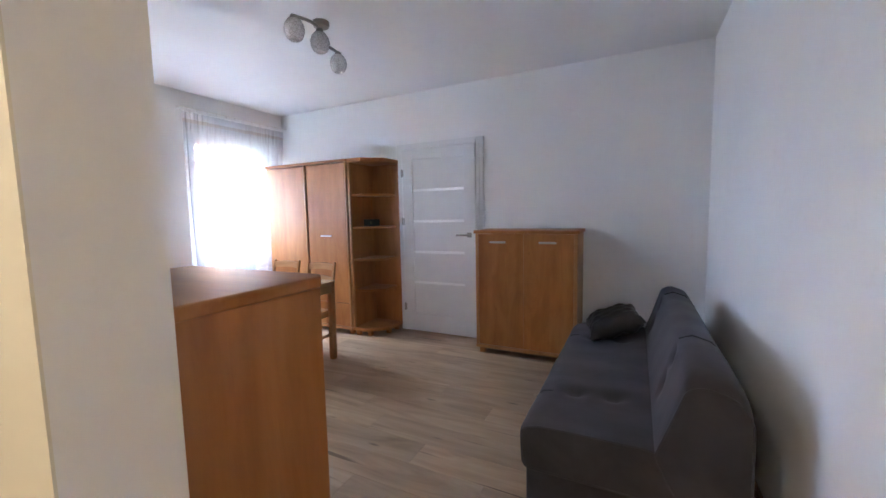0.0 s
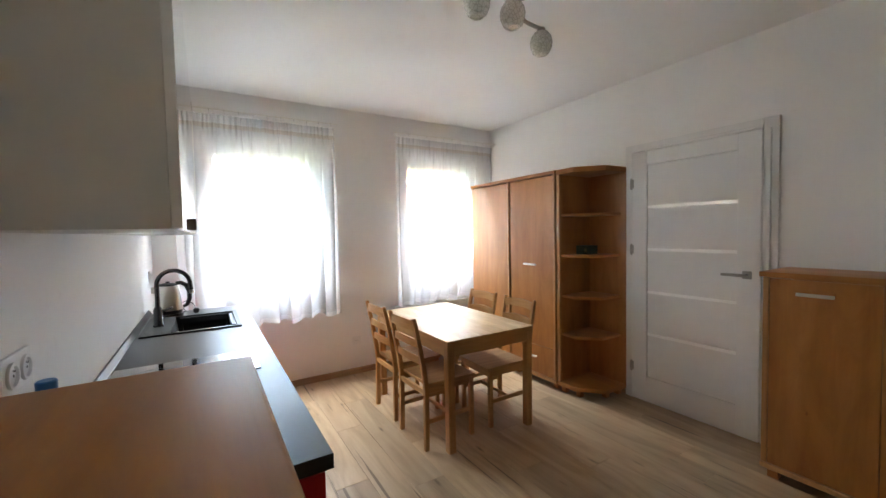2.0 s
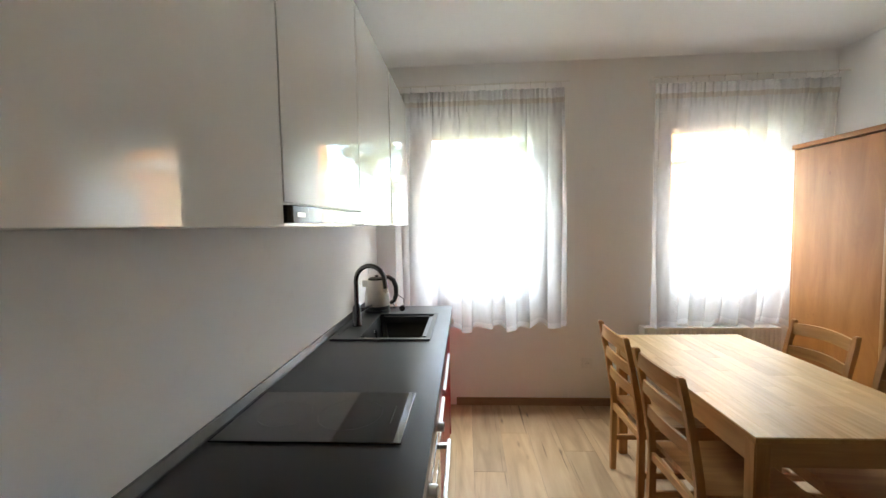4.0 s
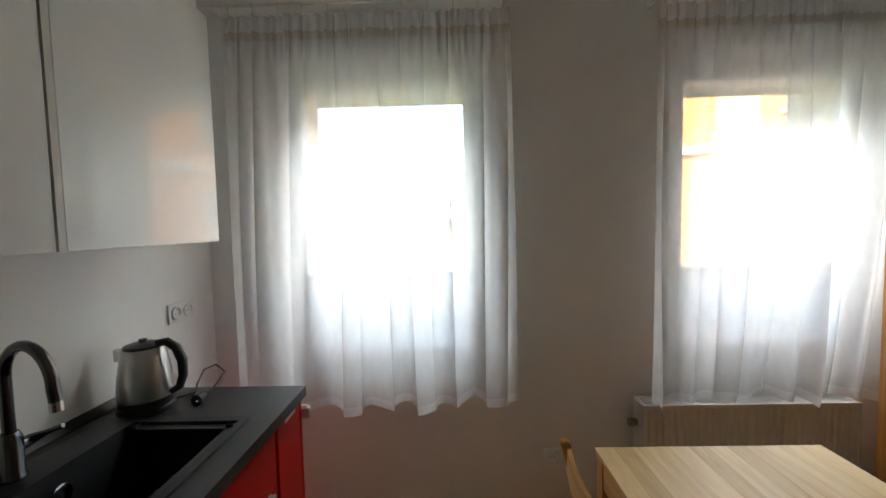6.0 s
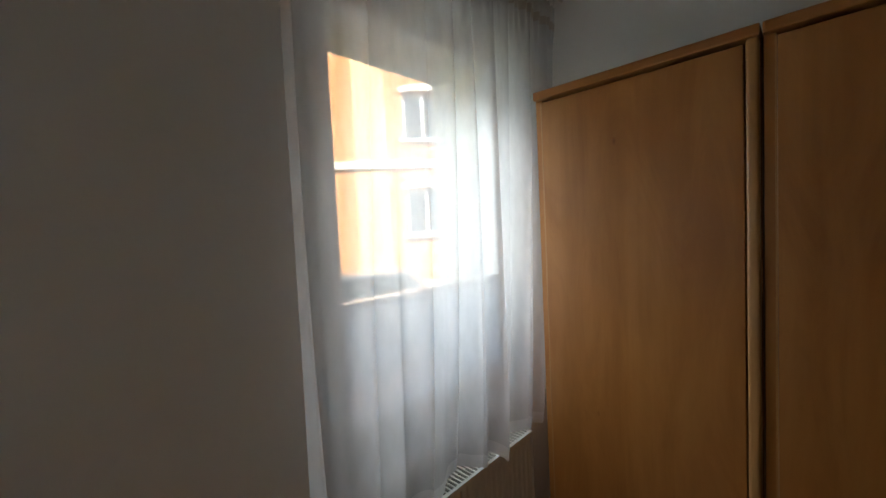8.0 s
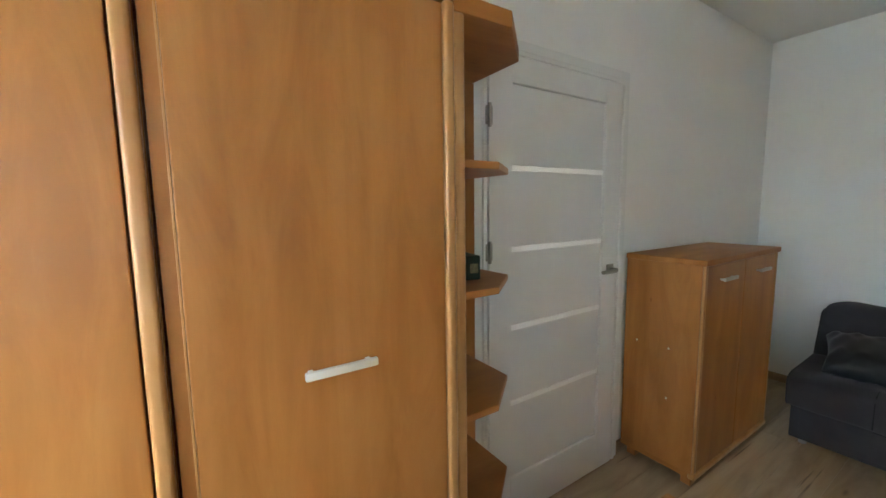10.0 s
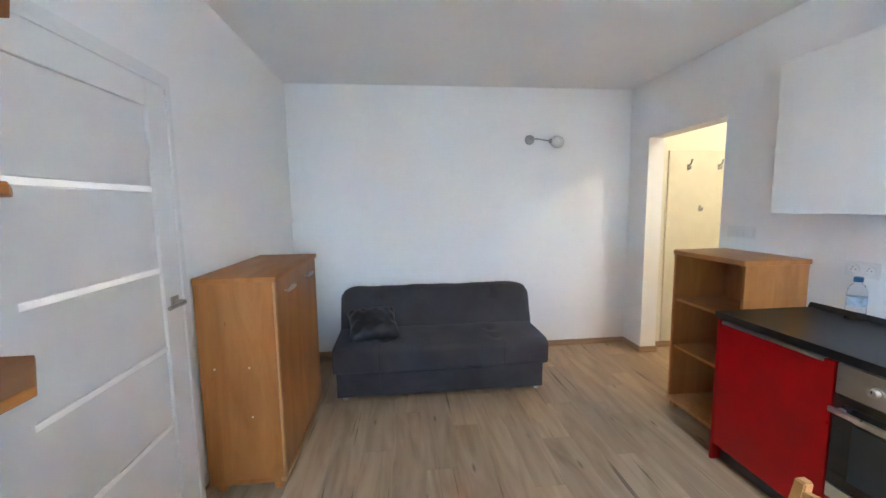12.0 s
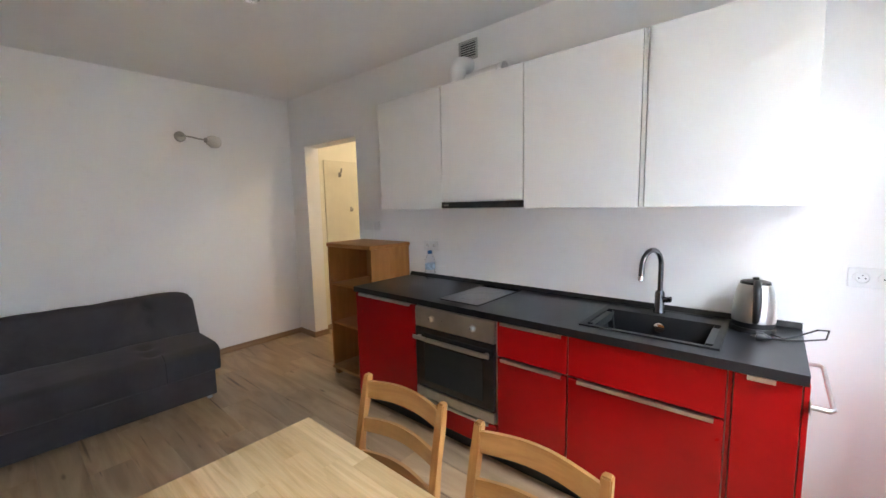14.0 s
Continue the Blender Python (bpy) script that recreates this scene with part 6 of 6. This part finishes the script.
def far_woods():
    """A belt of broad-leaved trees some seventy metres off: trunks and very many leaf clumps."""
    rnd = np.random.RandomState(7)
    verts, faces = [], []
    k = 0
    for y in np.arange(-75, 60, 3.1):
        x = -72 + rnd.uniform(-5, 5)
        h = rnd.uniform(4.6, 8.0)
        r = rnd.uniform(1.8, 3.2)
        blobs = [(x + rnd.uniform(-1, 1) * r * 0.7, y + rnd.uniform(-1, 1) * r * 0.9, GZ + h * rnd.uniform(0.25, 0.95), r * rnd.uniform(0.35, 0.65)) for _ in range(11)]
        for bx_, by_, bz_, br in blobs:
            n = 95
            d = rnd.normal(size=(n, 3))
            d /= np.linalg.norm(d, axis=1)[:, None]
            p = np.array((bx_, by_, bz_)) + d * br * rnd.uniform(0.6, 1.1, (n, 1))
            for q in p:
                s = rnd.uniform(0.12, 0.3)
                a, b = rnd.normal(size=3), rnd.normal(size=3)
                a *= s / np.linalg.norm(a)
                b *= s / np.linalg.norm(b)
                q[2] = max(q[2], GZ + 0.1)
                verts += [q - a, q + b, q + a, q - b]
                faces.append((k, k + 1, k + 2, k + 3))
                k += 4
    me = bpy.data.meshes.new("woods")
    me.from_pydata([tuple(v) for v in verts], [], faces)
    me.materials.append(LEAF)
    tagged(new("woods", me), "belt of green broad-leaved trees beyond the meadow", "trees", kind="stuff")


far_woods()


def yard_tree(x, y, h, r, seed):
    """A young broad-leaved tree: tapered trunk, forked limbs and a loose crown of leaves."""
    rnd = random.Random(seed)
    t = thing("tree", "young green broad-leaved tree beside the orange house", "tree", (x, y, GZ))
    part("trunk", tube(bmesh.new(), [(0, 0, 0), (0.04, -0.02, h * 0.2), (-0.02, 0.03, h * 0.5), (0.05, 0.0, h * 0.86)], [0.13, 0.10, 0.07, 0.02], 10), BARK, t, smooth=True)
    tips = []
    for k in range(13):
        a = k * 2.4 + rnd.uniform(-0.3, 0.3)
        z = h * (0.26 + 0.048 * k)
        q = r * (1.0 - 0.045 * k) * rnd.uniform(0.75, 1.1)
        tip = Vector((q * math.cos(a), q * math.sin(a), z + h * rnd.uniform(0.08, 0.17)))
        mid = Vector((tip.x * 0.5, tip.y * 0.5, z + (tip.z - z) * 0.35))
        part("limb", tube(bmesh.new(), [(0, 0, z), mid, tip], [0.045, 0.03, 0.008], 6), BARK, t, smooth=True)
        tips += [(mid.lerp(tip, f), r * rnd.uniform(0.2, 0.36)) for f in (0.2, 0.6, 0.95)]
    tips += [(Vector((0, 0, h * f)), r * 0.3) for f in (0.8, 0.9, 1.0)]
    verts, faces = [], []
    for c, br in tips:
        for _ in range(120):
            d = Vector((rnd.gauss(0, 1), rnd.gauss(0, 1), rnd.gauss(0, 0.8))).normalized() * br * rnd.uniform(0.3, 1.15)
            p = c + d
            u = Vector((rnd.gauss(0, 1), rnd.gauss(0, 1), rnd.gauss(0, 1))).normalized() * rnd.uniform(0.05, 0.09)
            w = u.cross(Vector((rnd.gauss(0, 1), rnd.gauss(0, 1), rnd.gauss(0, 1)))).normalized() * u.length * 0.6
            n = len(verts)
            verts += [p - u, p + w, p + u, p - w]
            faces.append((n, n + 1, n + 2, n + 3))
    me = bpy.data.meshes.new("crown")
    me.from_pydata([tuple(v) for v in verts], [], faces)
    me.materials.append(LEAF_BRIGHT)
    o = new("crown", me)
    o.parent = t


yard_tree(-12.6, 3.55, 6.2, 1.9, 21)


def brick_house(x, y, rz):
    """A reddish house standing behind the far trees."""
    h = thing("far_house", "reddish house behind the trees across the meadow", "house", (x, y, GZ), rz)
    holes = [(a, a + 1.1, z, z + 1.4) for a in (-2.6, -0.55, 1.5) for z in (1.0, 4.0)]
    part("wall", pierced(bmesh.new(), 'x', 0.0, 0.3, -3.6, 3.6, 0.0, 7.4, holes), BRICK_RED, h)
    part("back_wall", box(-3.6, 3.6, 7.0, 7.3, 0, 7.4), BRICK_RED, h)
    for a in (-3.6, 3.3):
        part("side_wall", box(a, a + 0.3, 0.3005, 6.9995, 0, 7.4), BRICK_RED, h)
    for a, b, z0, z1 in holes:
        part("window", box(a + 0.002, b - 0.002, 0.1, 0.16, z0 + 0.002, z1 - 0.002), DARK_GLASS, h)
    part("roof", box(-3.9, 3.9, -0.3, 7.6, 7.4005, 7.75, 0.05), ROOFTILE, h)


brick_house(-79, -46.5, 78)


def neighbour_house():
    """The orange house across the yard, turned to face the windows askew."""
    h = thing("apartment_house", "sunlit orange rendered apartment house with pale string course", "house", (-7.15, 8.5, GZ), 0)
    h.matrix_basis = pose(1.4 - 0.79 * 11.0, 1.3 + 0.62 * 11.0, GZ, 0, 0, 51.8)
    # local: x along the facade, -y towards the viewer
    bays = [-2.9, 1.15, 9.5, 12.2]
    sills = (2.14, 4.66)
    holes = [(b - 0.55, b + 0.55, z, z + 1.22) for b in bays for z in sills]
    part("wall", pierced(bmesh.new(), 'x', 0.0, 0.35, -4.5, 14.0, 0.9, 9.2, holes), ORANGE, h, "orange rendered wall")
    part("plinth", box(-4.55, 14.05, -0.05, 0.35, 0.0, 0.9), TRIM_LIGHT, h)
    part("string_course", box(-4.55, 14.05, -0.09, -0.001, 3.92, 4.12, 0.02), TRIM_LIGHT, h, "pale string course")
    part("back_wall", box(-4.5, 14.0, 8.0, 8.35, 0, 9.2), ORANGE, h)
    for x in (-4.5, 13.65):
        part("side_wall", box(x, x + 0.35, 0.3505, 7.9995, 0, 9.2), ORANGE, h)
    for x in (-0.25, 5.15, 10.85):
        part("pale_bay", box(x - 0.42, x + 0.42, -0.03, -0.001, 0.9, 3.915), ORANGE_LIGHT, h, "pale orange strip of render")
        part("pale_bay", box(x - 0.42, x + 0.42, -0.03, -0.001, 4.125, 9.2), ORANGE_LIGHT, h, "pale orange strip of render")
    bm = bmesh.new()
    profile_y(bm, [(-0.5, 9.2), (8.85, 9.2), (4.2, 12.0)], -4.9, 14.4)
    bmesh.ops.transform(bm, matrix=Matrix.Rotation(radians(90), 4, 'Z') @ Matrix.Diagonal((1, -1, 1, 1)), verts=bm.verts)
    bmesh.ops.recalc_face_normals(bm, faces=bm.faces)
    part("roof", bm, ROOFTILE, h)
    for b in bays:
        for z in sills:
            w = part("window", frame_bm(b - 0.55, b + 0.55, z, z + 1.22), UPVC, h)
            part("pane", box(b - 0.48, b + 0.48, 0.155, 0.165, z + 0.07, z + 1.15), DARK_GLASS, w)
            part("sill", box(b - 0.65, b + 0.65, -0.12, 0.12, z - 0.06, z - 0.0005), TRIM_LIGHT, w)
            part("lintel", arch_bm(b, z + 1.222), TRIM_LIGHT, w)
    return h


def frame_bm(x0, x1, z0, z1):
    bm = bmesh.new()
    for a in ((x0 + 0.001, x1 - 0.001, z0 + 0.001, z0 + 0.07), (x0 + 0.001, x1 - 0.001, z1 - 0.07, z1 - 0.001), (x0 + 0.001, x0 + 0.07, z0 + 0.07, z1 - 0.07), (x1 - 0.07, x1 - 0.001, z0 + 0.07, z1 - 0.07), ((x0 + x1) / 2 - 0.04, (x0 + x1) / 2 + 0.04, z0 + 0.07, z1 - 0.07)):
        quadbox(bm, a[0], a[1], 0.12, 0.20, a[2], a[3])
    return bm


def arch_bm(x, z):
    bm = bmesh.new()
    n = 8
    lo, hi = [], []
    for k in range(n + 1):
        u = -1 + 2 * k / n
        dz = 0.10 * (1 - u * u)
        lo.append((x + 0.6 * u, z + dz * 0.6))
        hi.append((x + 0.66 * u, z + 0.14 + dz))
    for y0, y1 in ((-0.05, -0.001),):
        f = [[bm.verts.new((p[0], y, p[1])) for p in row] for row in (lo, hi) for y in (y0, y1)]
        for k in range(n):
            bm.faces.new((f[0][k], f[0][k + 1], f[2][k + 1], f[2][k]))
            bm.faces.new((f[0][k], f[1][k], f[1][k + 1], f[0][k + 1]))
            bm.faces.new((f[2][k], f[2][k + 1], f[3][k + 1], f[3][k]))
    return bm


neighbour_house()


def car(x, y, rz):
    c = thing("car", "silver-blue hatchback parked by the orange house", "car", (x, y, GZ + 0.05), rz)
    side = [(-2.0, 0.35), (-2.03, 0.62), (-1.9, 0.78), (-1.0, 0.90), (1.75, 0.93), (1.98, 0.80), (2.0, 0.35)]
    part("body", profile_y(bmesh.new(), side, -0.85, 0.85, 0.06, 3), CAR_PAINT, c, smooth=True)
    cab = [(-1.05, 0.905), (-0.35, 1.42), (1.15, 1.45), (1.72, 0.935)]
    bm = profile_y(bmesh.new(), cab, -0.72, 0.72, 0.05, 3)
    part("cabin", bm, DARK_GLASS, c, "dark car windows", True)
    part("roof_panel", profile_y(bmesh.new(), [(-0.42, 1.415), (-0.35, 1.455), (1.15, 1.485), (1.25, 1.44)], -0.70, 0.70, 0.015, 2), CAR_PAINT, c, smooth=True)
    for wx in (-1.25, 1.25):
        for wy in (-0.82, 0.82):
            tb = lathe(bmesh.new(), [(0.2, -0.1), (0.30, -0.1), (0.32, -0.07), (0.32, 0.07), (0.30, 0.1), (0.2, 0.1)], (0, 0, 0), 22, Matrix.Translation((wx, wy, 0.32)) @ Matrix.Rotation(radians(90), 4, 'X'))
            w = part("wheel", tb, RUBBER, c, smooth=True)
            part("rim", lathe(bmesh.new(), [(0.04, -0.11), (0.19, -0.105), (0.19, 0.105), (0.04, 0.11)], (0, 0, 0), 16, Matrix.Translation((wx, wy, 0.32)) @ Matrix.Rotation(radians(90), 4, 'X')), ALU, w)
    for wy in (-0.62, 0.62):
        part("headlight", box(-2.045, -1.96, wy - 0.16, wy + 0.16, 0.60, 0.72, 0.02), PET, c)


car(-5.7, 5.9, 52)

# ---------------------------------------------------------------- floor planks
_pw, _pl = 0.193, 1.285
_cache = {}


def plank_mesh(L, W):
    key = (round(L, 3), round(W, 3))
    if key not in _cache:
        _cache[key] = mesh_of("plank", box(-L / 2, L / 2, -W / 2, W / 2, -0.011, 0.0, 0.0012, 1), PLANK)
    return _cache[key]


_rnd = random.Random(11)
_offs = [0.0, 0.43, 0.86, 0.22, 0.65, 1.07]
_row = 0
_y = HY0
while _y < ROOM_Y - 0.001:
    w = min(_pw, ROOM_Y - _y)
    xa = 0.0 if _y + w > -T else HX0
    xb = ROOM_X if _y + w > -T else HX1
    x = xa - _offs[_row % 6]
    while x < xb:
        a, b = max(x, xa), min(x + _pl, xb)
        if b - a > 0.02:
            o = new("plank", plank_mesh(b - a - 0.0006, w - 0.0006))
            o.parent = floor
            o.location = ((a + b) / 2, _y + w / 2, 0)
        x += _pl
    _y += _pw
    _row += 1
